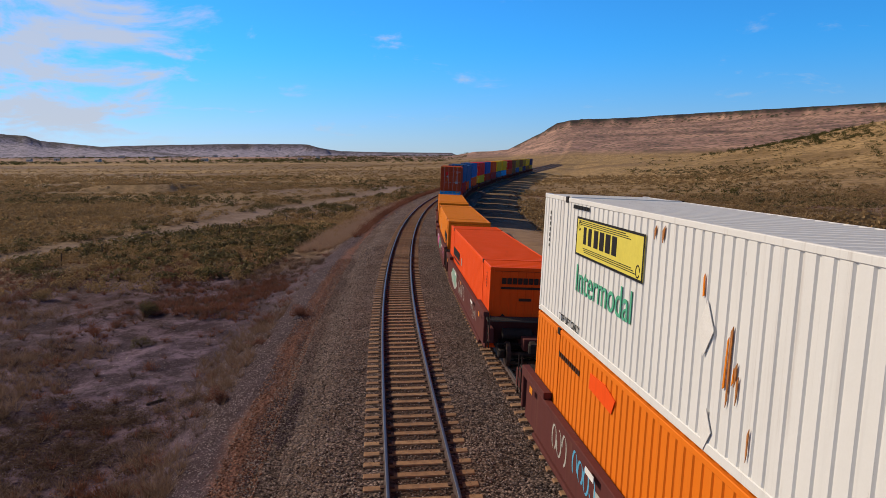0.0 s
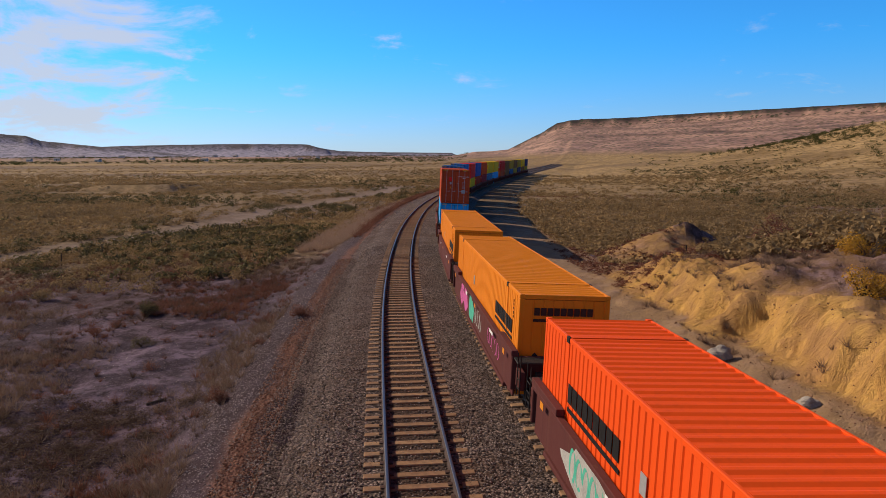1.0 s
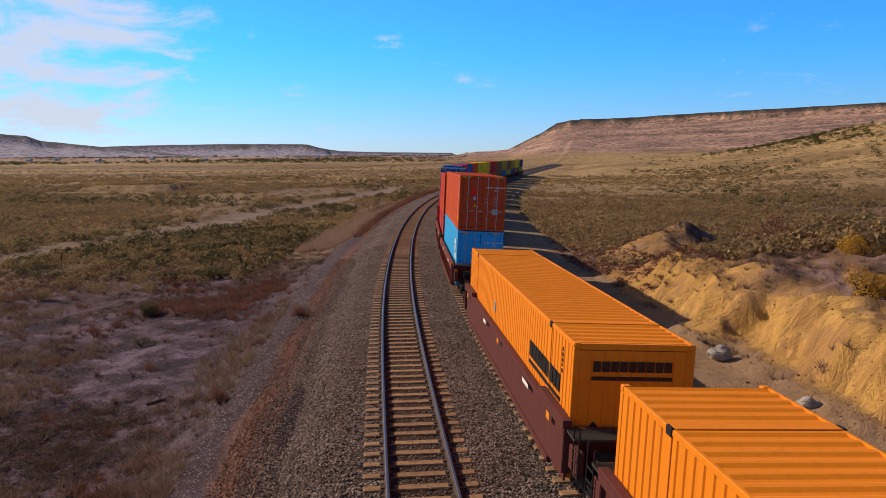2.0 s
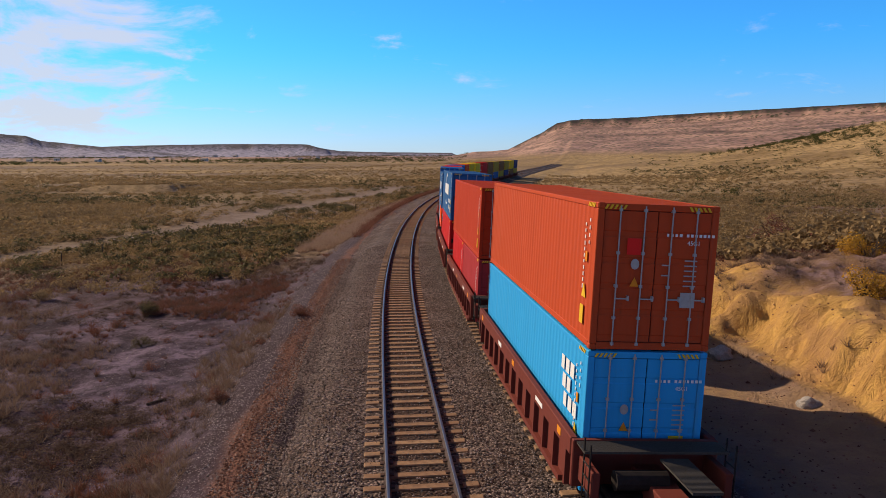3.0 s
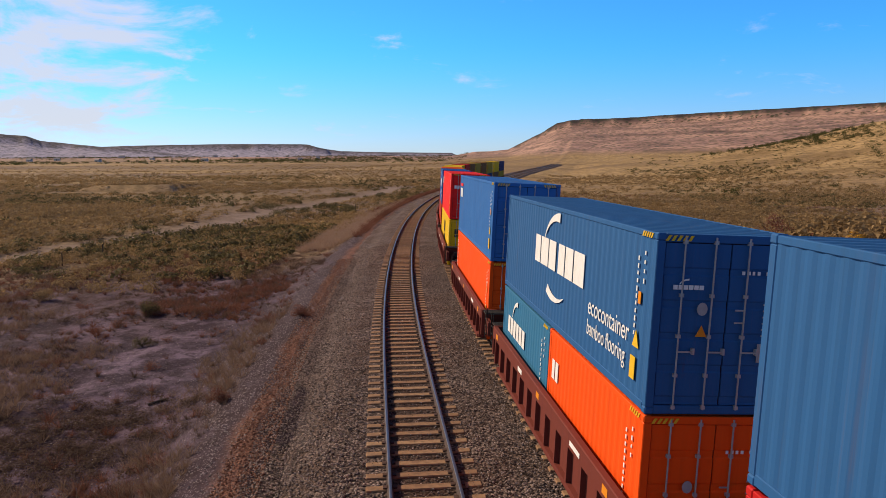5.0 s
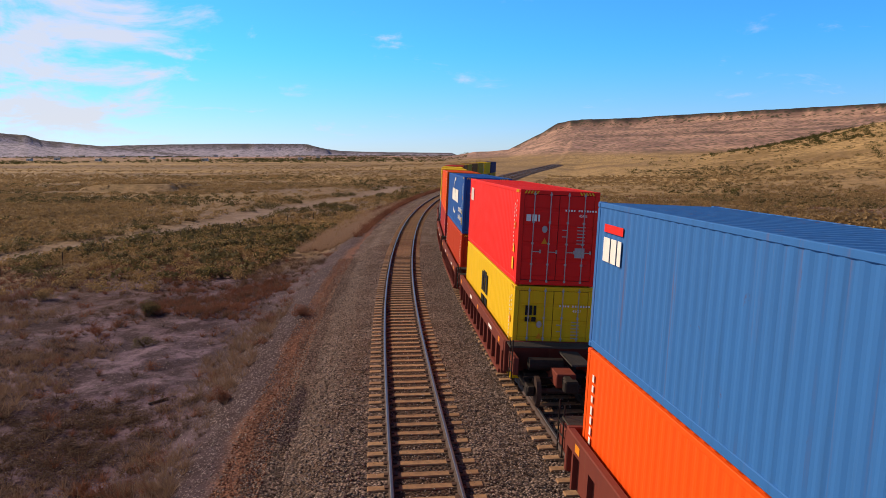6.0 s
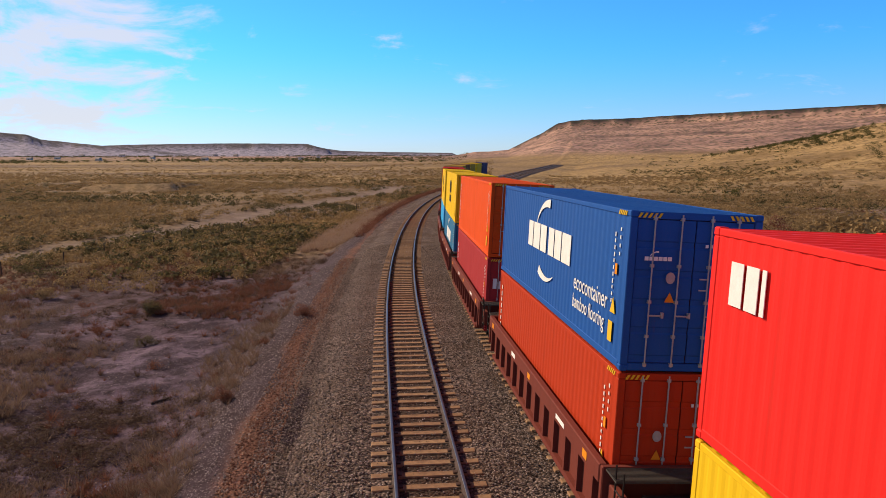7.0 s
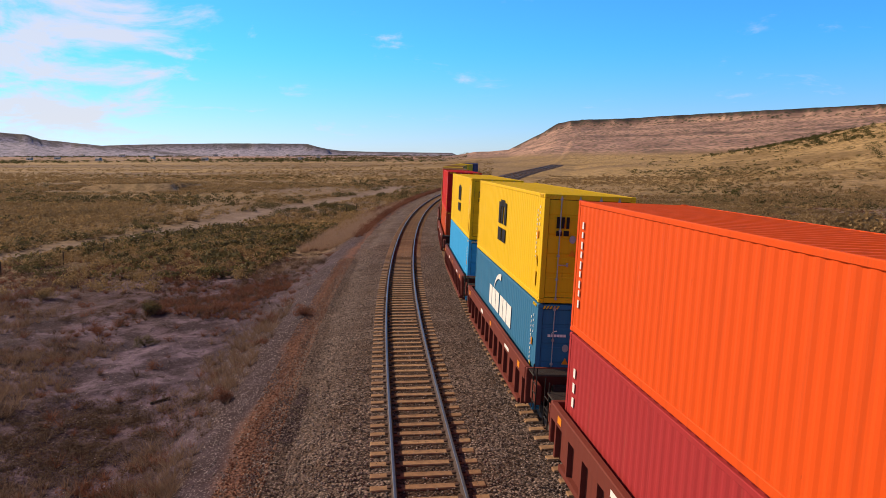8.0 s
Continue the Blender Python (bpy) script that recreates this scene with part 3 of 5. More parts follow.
PAINTS = {
    "white": paint("white_box_paint", (0.74, 0.74, 0.72), 0.5, 0.45, 0.25),
    "orange": paint("orange_box_paint", (0.78, 0.185, 0.006), 0.5, 0.25, 0.3),
    "amber": paint("amber_box_paint", (0.78, 0.225, 0.008), 0.5, 0.25, 0.3),
    "vermilion": paint("vermilion_box_paint", (0.86, 0.085, 0.004), 0.5, 0.2, 0.25),
    "russet": paint("russet_box_paint", (0.43, 0.036, 0.008), 0.55, 0.4, 0.45),
    "rust": paint("rust_red_box_paint", (0.49, 0.066, 0.018), 0.55, 0.4, 0.45),
    "brick": paint("brick_red_box_paint", (0.70, 0.078, 0.008), 0.55, 0.35, 0.4),
    "crimson": paint("crimson_box_paint", (0.50, 0.012, 0.012), 0.5, 0.3, 0.35),
    "scarlet": paint("scarlet_box_paint", (0.80, 0.022, 0.018), 0.45, 0.2, 0.25),
    "rose": paint("faded_red_box_paint", (0.36, 0.030, 0.034), 0.6, 0.4, 0.5),
    "cyan": paint("light_blue_box_paint", (0.026, 0.345, 0.72), 0.5, 0.3, 0.3),
    "blue": paint("blue_box_paint", (0.022, 0.105, 0.27), 0.5, 0.3, 0.35),
    "royal": paint("royal_blue_box_paint", (0.010, 0.085, 0.33), 0.45, 0.2, 0.25),
    "faded": paint("faded_blue_box_paint", (0.028, 0.142, 0.41), 0.55, 0.8, 0.5),
    "navy": paint("navy_box_paint", (0.015, 0.03, 0.12), 0.5, 0.3, 0.3),
    "yellow": paint("yellow_box_paint", (0.74, 0.46, 0.012), 0.5, 0.3, 0.3),
    "olive": paint("dull_yellow_box_paint", (0.42, 0.27, 0.03), 0.6, 0.4, 0.4),
    "brown": paint("brown_box_paint", (0.22, 0.10, 0.035), 0.6, 0.4, 0.4),
    "steel_blue": paint("steel_blue_box_paint", (0.03, 0.16, 0.30), 0.5, 0.35, 0.4),
}
TONE = {"white": "white", "orange": "orange", "amber": "amber orange", "vermilion": "bright red-orange", "rust": "rust-red", "russet": "russet red", "brick": "brick-red",
        "crimson": "deep red", "scarlet": "scarlet", "rose": "faded red", "cyan": "light blue", "blue": "blue", "royal": "royal blue", "faded": "faded blue",
        "navy": "navy", "yellow": "yellow", "olive": "dull yellow", "brown": "brown", "steel_blue": "steel blue"}


def ribbed(length, height, depth, pitch, inner, flat=0.26, slope=0.25):
    """A corrugated sheet: ribs run up, along x, the ribbed face towards -y; depth of ribs and thickness behind them."""
    n = max(1, round(length / pitch))
    p = length / n
    xs = []
    for k in range(n):
        a = -length / 2 + k * p
        xs += [(a, 0), (a + flat * p, 0), (a + (flat + slope) * p, depth), (a + (1 - slope) * p, depth)]
    xs.append((length / 2, 0))
    bm = bmesh.new()
    rows = [[bm.verts.new((x, y, z)) for x, y in xs] for z in (0, height)]
    back = [[bm.verts.new((x, inner, z)) for x in (-length / 2, length / 2)] for z in (0, height)]
    for i in range(len(xs) - 1):
        bm.faces.new((rows[0][i], rows[0][i + 1], rows[1][i + 1], rows[1][i]))
    bm.faces.new((back[0][1], back[0][0], back[1][0], back[1][1]))
    bm.faces.new((rows[0][0], rows[1][0], back[1][0], back[0][0]))
    bm.faces.new((rows[0][-1], back[0][1], back[1][1], rows[1][-1]))
    bm.faces.new(rows[0][::-1] + [back[0][0], back[0][1]])
    bm.faces.new(rows[1] + [back[1][1], back[1][0]])
    return bm


def turned(bm, m):
    bmesh.ops.transform(bm, matrix=m, verts=bm.verts)
    return bm


def hang_doors(ob, c, hl, hw, post, height, key):
    """Two ribbed door leaves with locking rods on the -y end."""
    for sx in (-1, 1):
        a, b = sorted((sx * 0.012, sx * (hw - post - 0.012)))

        def leaf(a=a, b=b):
            # shallow ribs across the leaf
            wide, high = b - a, height - 0.32
            m = Matrix.Translation(((a + b) / 2, -hl + 0.022, 0.165 + high / 2)) @ Matrix.Rotation(math.pi / 2, 4, "Y") @ Matrix.Translation((0, 0, -wide / 2))
            return turned(ribbed(high, wide, 0.016, 0.52, 0.05, 0.72, 0.05), m)

        door = part("door", leaf, c, ob, key=("door", sx, *key))
        for rx in (0.25, 0.72):
            x = a + (b - a) * (rx if sx > 0 else 1 - rx)

            def lock(x=x):
                bm = rod(bmesh.new(), (x, -hl - 0.015, 0.09), (x, -hl - 0.015, height - 0.05), 0.015)
                for z0 in (0.10, 0.62, 1.25, 1.9, height - 0.16):
                    box(bm, x - 0.032, x + 0.032, -hl - 0.03, -hl + 0.03, z0, z0 + 0.055)
                return bm

            bar = part("lock_rod", lock, M_GALV, door, "galvanised locking rod", key=("lock", round(x, 3), *key))
            part("lock_handle", lambda x=x: boxes((x - 0.02, x + 0.27, -hl - 0.04, -hl - 0.022, 1.02, 1.045), (x + 0.23, x + 0.27, -hl - 0.045, -hl + 0.02, 0.99, 1.09)), M_GALV, bar, key=("handle", round(x, 3), *key))


def container(tone, length=12.192, height=2.896, width=2.438, domestic=False, label=""):
    """A corrugated steel box; -y is its door end, its origin the middle of its floor."""
    c = PAINTS[tone]
    ob = tagged(new("shipping_container"), label or f"{TONE[tone]} corrugated steel shipping container on a freight train", "container", "containers on the train")
    hl, hw, key = length / 2, width / 2, (length, height, width)
    post, rail_h = 0.14, 0.11
    side_len, side_h = length - 2 * post, height - 0.16 - rail_h
    pitch, depth = (0.27, 0.022) if domestic else (0.275, 0.013)
    for sx in (-1, 1):
        rot = Matrix.Rotation(-math.pi / 2 if sx < 0 else math.pi / 2, 4, "Z")
        part("side_panel", lambda rot=rot, sx=sx: turned(ribbed(side_len, side_h, depth, pitch, 0.06, *((0.70, 0.10) if domestic else (0.26, 0.25))), Matrix.Translation((sx * (hw - 0.012), 0, 0.16)) @ rot), c, ob, key=("side", sx, *key))
        part("top_rail", lambda sx=sx: boxes((min(sx * hw, sx * (hw - 0.07)), max(sx * hw, sx * (hw - 0.07)), -hl + post, hl - post, height - rail_h, height - 0.012), bevel=0.012), c, ob, key=("toprail", sx, *key))
        part("bottom_rail", lambda sx=sx: boxes((min(sx * hw, sx * (hw - 0.07)), max(sx * hw, sx * (hw - 0.07)), -hl + post, hl - post, 0.02, 0.16), bevel=0.012), c, ob, key=("botrail", sx, *key))
        for sy in (-1, 1):
            xs, ys = sorted((sx * hw, sx * (hw - post))), sorted((sy * hl, sy * (hl - post)))
            part("corner_post", lambda xs=xs, ys=ys: boxes((*xs, *ys, 0.12, height - 0.12), bevel=0.012), c, ob, key=("post", sx, sy, *key))
            for zz in (0, height - 0.12):
                grow = 0.006
                part("corner_casting", lambda xs=xs, ys=ys, zz=zz: boxes((xs[0] - grow, xs[1] + grow, ys[0] - grow, ys[1] + grow, zz, zz + 0.118), bevel=0.02), c, ob, key=("cast", sx, sy, zz, *key))
    roof = lambda: turned(ribbed(length - 2 * post, width - 0.14, 0.03, 0.30 if not domestic else 0.34, 0.05),
                          Matrix.Translation((-(width - 0.14) / 2, 0, height - 0.014)) @ Matrix.Rotation(math.pi / 2, 4, "Z") @ Matrix.Rotation(-math.pi / 2, 4, "X") @ Matrix.Diagonal((1, 1, -1, 1)))
    part("roof", roof, c, ob, key=("roof", *key))
    part("floor", lambda: boxes((-hw + 0.07, hw - 0.07, -hl + 0.14, hl - 0.14, 0.06, 0.15)), M_DARKSTEEL, ob, key=("floor", *key))
    part("end_wall", lambda: turned(ribbed(width - 2 * post, height - 0.24, 0.04, 0.25, 0.07), Matrix.Translation((0, hl - 0.02, 0.12)) @ Matrix.Rotation(math.pi, 4, "Z")), c, ob, key=("end", *key))
    part("door_header", lambda: boxes((-hw + post, hw - post, -hl, -hl + 0.10, height - 0.14, height - 0.01), bevel=0.01), c, ob, key=("head", *key))
    part("door_sill", lambda: boxes((-hw + post, hw - post, -hl, -hl + 0.10, 0.01, 0.15), bevel=0.01), c, ob, key=("sill", *key))
    part("door_gasket", lambda: boxes((-hw + post, hw - post, -hl + 0.055, -hl + 0.09, 0.15, height - 0.14)), M_RUBBER, ob, key=("gasket", *key))
    if domestic:
        part("front_wall", lambda: turned(ribbed(width - 2 * post, height - 0.31, 0.012, 0.30, 0.05, 0.80, 0.05), Matrix.Translation((0, -hl + 0.012, 0.155))), c, ob, key=("front", *key))
    else:
        hang_doors(ob, c, hl, hw, post, height, key)
    if domestic:
        for sy in (-1, 1):
            y = sy * 6.096
            for sx in (-1, 1):
                a, b = sorted((sx * (hw - 0.02), sx * (hw + 0.006)))
                part("lifting_post", lambda a=a, b=b: boxes((a, b, -0.09, 0.09, 0.15, height - 0.11), bevel=0.004), c, ob, at=(0, y, 0), key=("liftpost", sx, *key))
                part("lifting_casting", lambda a=a, b=b: boxes((a - 0.012, b + 0.012, -0.09, 0.09, height - 0.13, height + 0.008), bevel=0.006), M_DARKSTEEL, ob, at=(0, y, 0), key=("liftcast", sx, *key))
            part("roof_strap", lambda: boxes((-hw + 0.05, hw - 0.05, -0.10, 0.10, height - 0.03, height + 0.006), bevel=0.004), c, ob, at=(0, y, 0), key=("strap", *key))
    ob["span"] = length
    return ob


SIDE = Matrix(((0, 0, -1, 0), (-1, 0, 0, 0), (0, 1, 0, 0), (0, 0, 0, 1)))      # reads from outside on the -x side
END = Matrix(((1, 0, 0, 0), (0, 0, -1, 0), (0, 1, 0, 0), (0, 0, 0, 1)))        # reads from outside on the door end


def decal(ob, face, shapes, material, name="marking", width=2.438, label=""):
    """Flat painted shapes on a face. shapes: polygons in metres, u from the face's left edge and v up."""
    length = ob["span"]
    m = Matrix.Translation((-width / 2 - 0.006, length / 2, 0)) @ SIDE if face == "side" else Matrix.Translation((-width / 2, -length / 2 - 0.012, 0)) @ END
    for poly in shapes:
        bm = bmesh.new()
        low, high = ([bm.verts.new((u, v, d)) for u, v in poly] for d in (-0.004, 0.006))
        bm.faces.new(low[::-1])
        bm.faces.new(high)
        for k in range(len(poly)):
            bm.faces.new((low[k - 1], low[k], high[k], high[k - 1]))
        part(name, turned(bm, m), material, ob, label)


def rect(u0, u1, v0, v1):
    return ((u0, v0), (u1, v0), (u1, v1), (u0, v1))


def ring_arc(cu, cv, ru, rv, a0, a1, w0, w1, n=10):
    """A crescent from angle a0 to a1, degrees, as one outline."""
    rim = []
    for sgn, steps in ((1, range(n + 1)), (-1, range(n, -1, -1))):
        for k in steps:
            a, w = radians(a0 + (a1 - a0) * k / n), (w0 + (w1 - w0) * k / n) / 2 * sgn
            rim.append((cu + (ru + w) * math.cos(a), cv + (rv + w) * math.sin(a)))
    return [rim]


def lettering(ob, face, text, u, v, size, material, width=2.438, squeeze=1.0, name="lettering"):
    """Real words with the built-in font."""
    length = ob["span"]
    cu = bpy.data.curves.new("words", "FONT")
    cu.body, cu.size, cu.extrude = text, size, 0.003
    tmp = new("words", cu)
    me = bpy.data.meshes.new_from_object(tmp.evaluated_get(bpy.context.evaluated_depsgraph_get()))
    bpy.data.objects.remove(tmp)
    me.materials.clear()
    me.materials.append(material)
    m = Matrix.Translation((-width / 2 - 0.006, length / 2, 0)) @ SIDE if face == "side" else Matrix.Translation((-width / 2, -length / 2 - 0.014, 0)) @ END
    me.transform(m @ Matrix.Translation((u, v, 0)) @ Matrix.Diagonal((squeeze, 1, 1, 1)))
    ob2 = new(name, me)
    ob2.parent = ob
    return ob2


def code_bars(u, v, n, size, gap, upright=True, seed=1):
    """Bars in place of an identity number."""
    rnd = random.Random(seed)
    out = []
    for k in range(n):
        w = size * rnd.uniform(0.7, 1.0)
        out.append(rect(u, u + size * 0.55, v - k * gap - w, v - k * gap) if upright else rect(u + k * gap, u + k * gap + w, v, v + size))
    return out


def hazard(ob, face, u, v, flip=1, width=2.438):
    """Striped high-cube warning at a top corner."""
    decal(ob, face, [((u + k * 0.09, v), (u + k * 0.09 + 0.045, v), (u + k * 0.09 + 0.045 + 0.05 * flip, v + 0.085), (u + k * 0.09 + 0.05 * flip, v + 0.085)) for k in range(5)], M_YELLOW, "hazard_stripe", width)


def usual_marks(ob, seed, height=2.896, stickers=True, color=None):
    """Identity bars, warning triangle and stickers that every box carries."""
    col, length = color or M_WHITE, ob["span"]
    u = length - 0.74
    decal(ob, "side", code_bars(u + 0.03, height - 0.45, 11, 0.085, 0.125, True, seed), col, "number_marking")
    decal(ob, "side", code_bars(u + 0.30, height - 0.34, 4, 0.08, 0.15, True, seed + 1), col, "size_marking")
    decal(ob, "side", [((u + 0.02, height - 1.95), (u + 0.30, height - 1.95), (u + 0.16, height - 1.66))], M_YELLOW, "warning_triangle")
    if stickers:
        decal(ob, "side", [rect(u - 0.02, u + 0.20, height - 2.50, height - 2.12)], M_YELLOW, "yellow_label")
        decal(ob, "side", [rect(u + 0.14, u + 0.25, height - 1.22, height - 1.02)], M_ORANGE_MARK, "orange_label")
    hazard(ob, "side", length - 0.62, height - 0.11)
    hazard(ob, "end", 0.12, height - 0.12)
    hazard(ob, "end", 1.86, height - 0.12, -1)
    decal(ob, "end", code_bars(1.40, height - 0.62, 4, 0.055, 0.085, False, seed) + code_bars(1.80, height - 0.62, 7, 0.055, 0.085, False, seed + 2), col, "number_marking")
    lettering(ob, "end", "45G1", 1.82, height - 0.78, 0.12, col, name="size_code")
    decal(ob, "end", [rect(1.80, 2.05, height - 1.10 - 0.10 * k, height - 1.075 - 0.10 * k) for k in range(6)] + [rect(1.34, 1.50, height - 1.20 - 0.2 * k, height - 1.175 - 0.2 * k) for k in range(2)], M_GALV, "weight_marking")
    decal(ob, "end", [((0.72, height - 1.62), (0.90, height - 1.62), (0.81, height - 1.44))], M_ORANGE_MARK, "warning_triangle")
    decal(ob, "end", [[(0.80 + 0.085 * math.cos(a * math.pi / 6), height - 1.18 + 0.105 * math.sin(a * math.pi / 6)) for a in range(12)]], M_GALV, "inspection_plate")
    if stickers:
        decal(ob, "end", [rect(1.76, 2.06, height - 2.02, height - 1.72)], M_YELLOW if seed % 2 else M_GALV, "yellow_label")


def arc_logo(ob, lettered=True):
    """White blocks between two crescents, and two lines of words."""
    decal(ob, "side", ring_arc(6.3, 1.70, 1.35, 0.95, 160, 85, 0.02, 0.22), M_WHITE, "upper_crescent")
    decal(ob, "side", ring_arc(6.3, 1.60, 1.35, 0.90, -55, -125, 0.02, 0.24), M_WHITE, "lower_crescent")
    u = 4.1
    for k, w in enumerate((0.54, 0.74, 0.64, 0, 0.54, 0.60, 0.76)):
        if w:
            decal(ob, "side", [rect(u, u + w, 1.36, 2.06)], M_WHITE, "emblem_block")
        u += (w + 0.09) if w else 0.16
    if lettered:
        lettering(ob, "side", "ecocontainer", 8.95, 0.95, 0.50, M_WHITE, squeeze=0.88)
        lettering(ob, "side", "bamboo flooring", 8.95, 0.54, 0.43, M_WHITE, squeeze=0.77)
    decal(ob, "end", [rect(0.30 + 0.085 * k, 0.37 + 0.085 * k, 2.02, 2.09) for k in range(6)] + ring_arc(0.55, 2.06, 0.16, 0.12, 160, 90, 0.01, 0.03, 5), M_WHITE, "emblem")


# -- well cars --
def bogie(parent, y):
    """A two-axle truck under the end of a car."""
    def frame_bm():
        bm = boxes((-1.05, -0.85, -1.15, 1.15, 0.42, 0.60), (0.85, 1.05, -1.15, 1.15, 0.42, 0.60), (-0.95, 0.95, -0.25, 0.25, 0.40, 0.72), bevel=0.03)
        for x in (-0.95, 0.95):
            for d in (-0.9, 0.9):
                box(bm, x - 0.12, x + 0.12, d - 0.18, d + 0.18, 0.30, 0.60, bevel=0.03)
        return bm
    part("truck_frame", frame_bm, M_DARKSTEEL, parent, at=(0, y, 0), key="truck")

    def axle_bm():
        bm = rod(bmesh.new(), (-0.9, 0, 0.42), (0.9, 0, 0.42), 0.08, 10)
        for x in (-0.7525, 0.7525):
            rod(bm, (x - 0.065, 0, 0.42), (x + 0.065, 0, 0.42), 0.42, 20)
        return bm
    for d in (-0.9, 0.9):
        part("wheelset", axle_bm, M_RAIL, parent, at=(0, y + d, 0), key="axle")


def well_car(length, over, deep=False, ends=(False, False), label=""):
    """One unit of a well car: deep side sills with the box between them, walkways over the trucks. over: how far it reaches past the well at each end."""
    c = M_WELL_DARK if deep else M_WELL
    ob = tagged(new("well_car"), label or "rust-red low freight car with deep side sills", "rail car", "cars of the train")
    hl = length / 2 + 0.12
    top, wi = 1.50, 1.34
    for sx in (-1, 1):
        def xs(a, b, sx=sx):
            return sorted((sx * a, sx * b))
        if deep:
            part("side_sill", lambda xs=xs: boxes((*xs(wi, wi + 0.05), -hl, hl, 0.32, top - 0.06), (*xs(wi - 0.02, wi + 0.15), -hl - 0.1, hl + 0.1, top - 0.10, top), (*xs(wi - 0.02, wi + 0.12), -hl + 1.2, hl - 1.2, 0.22, 0.34), bevel=0.012), c, ob, key=("sill", length, deep, sx))
            for sy in (-1, 1):
                part("end_ledge", lambda xs=xs, sy=sy: boxes((*xs(wi - 0.03, wi + 0.16), *sorted((sy * (hl + 0.12), sy * (hl - 2.2))), top + 0.004, top + 0.16), bevel=0.012), c, ob, key=("ledge", length, sx, sy))
        else:
            part("side_sill", lambda xs=xs: boxes((*xs(wi, wi + 0.16), -hl, hl, top - 0.36, top), bevel=0.02), c, ob, key=("sill", length, deep, sx))
            part("side_plate", lambda xs=xs: boxes((*xs(wi, wi + 0.03), -hl + 0.3, hl - 0.3, 0.36, top - 0.36), (*xs(wi, wi + 0.14), -hl + 0.8, hl - 0.8, 0.24, 0.37)), c, ob, key=("plate", length, sx))
            n = round(length / 1.02)
            for k in range(n + 1):
                part("stiffener", lambda xs=xs: boxes((*xs(wi + 0.03, wi + 0.14), -0.05, 0.05, 0.37, top - 0.36)), c, ob, at=(0, -hl + 0.4 + k * (2 * hl - 0.8) / n, 0), key=("stiff", sx))
        # marks on the sill
        for k, (f, w, h, m) in enumerate(((0.06, 0.28, 0.16, M_ORANGE_MARK), (0.35, 0.5, 0.12, M_WHITE), (0.52, 0.28, 0.14, M_ORANGE_MARK), (0.78, 0.7, 0.10, M_WHITE), (0.93, 0.28, 0.16, M_ORANGE_MARK))):
            if sx < 0:
                y = hl - f * 2 * hl
                part("sill_marking", boxes((-wi - 0.166, -wi - 0.158, y - w / 2, y + w / 2, top - 0.26, top - 0.26 + h)), m, ob)
    for k in range(5):
        y = -hl + 1.0 + k * (2 * hl - 2.0) / 4
        part("cross_bearer", lambda: boxes((-wi, wi, -0.14, 0.14, 0.20, 0.26)), c, ob, at=(0, y, 0), key="bearer")
    for sy in (-1, 1):
        y0 = sy * hl

        def end_bm(sy=sy, y0=y0):
            e = y0 + sy * over
            a, b = sorted((y0, y0 + sy * 0.14))
            bm = boxes((-wi - 0.14, wi + 0.14, a, b, 0.55, top), bevel=0.02)
            a, b = sorted((y0 + sy * 0.14, e))
            box(bm, -0.28, 0.28, a, b, 0.62, 1.02, bevel=0.02)
            for x in (-1, 1):
                a2, b2 = sorted((y0 + sy * 0.14, y0 + sy * (over * 0.55)))
                box(bm, *sorted((x * 1.20, x * 1.36)), a2, b2, 0.72, 1.22, bevel=0.02)
            return bm
        part("end_structure", end_bm, c, ob, key=("endst", length, over, sy, deep))

        def grate(wide, long_, x0, ya, zt, slope=0.0):
            m = Matrix.Translation((x0, ya, zt)) @ Matrix.Rotation(slope, 4, "X") @ Matrix.Rotation(math.pi / 2, 4, "Z") @ Matrix.Rotation(-math.pi / 2, 4, "X") @ Matrix.Diagonal((1, 1, -1, 1)) @ Matrix.Translation((0, 0, 0))
            return turned(ribbed(long_, wide, 0.022, 0.048, 0.05, 0.42, 0.08), m)
        part("walkway", lambda: grate(2.84, 0.53, -1.42, y0 + sy * 0.43, top), M_GRATE, ob, "grey steel grating walkway", key=("grate", length, over, sy))
        if over > 1.55:
            part("walkway", lambda: grate(0.55, over * 0.75, 0.05, y0 + sy * (0.72 + over * 0.375), top - 0.12), M_GRATE, ob, "grey steel grating walkway", key=("grate2", length, over, sy))

        def tank(sy=sy, y0=y0):
            bm = rod(bmesh.new(), (-0.9, y0 + sy * over * 0.5, 1.05), (0.1, y0 + sy * over * 0.5, 1.05), 0.19, 14)
            rod(bm, (0.5, y0 + sy * over * 0.4, 0.8), (0.5, y0 + sy * over * 0.4, 1.35), 0.09, 10)
            rod(bm, (-1.1, y0 + sy * over * 0.7, 0.75), (1.1, y0 + sy * over * 0.7, 0.75), 0.03, 8)
            return bm
        part("brake_reservoir", tank, M_DARKSTEEL, ob, key=("tank", length, over, sy))

        for x in (-1.40, 1.40):
            def grabs(x=x, sy=sy, y0=y0):
                bm = bmesh.new()
                for d in (0.62, 1.0):
                    yy = y0 + sy * min(d, over * 0.8 + (d - 1) * 0.4)
                    rod(bm, (x, yy, 0.6), (x, yy, 1.75), 0.018, 6)
                for z in (0.8, 1.05, 1.3):
                    rod(bm, (x, y0 + sy * min(0.62, over * 0.8 - 0.152), z), (x, y0 + sy * min(1.0, over * 0.8), z), 0.014, 6)
                return bm
            part("grab_iron", grabs, M_DARKSTEEL, ob, key=("grab", length, over, sy, x, deep))
    bogie(ob, -hl - over + (0.3 if not ends[0] else 1.3))
    if ends[1]:
        bogie(ob, hl + over - 1.3)
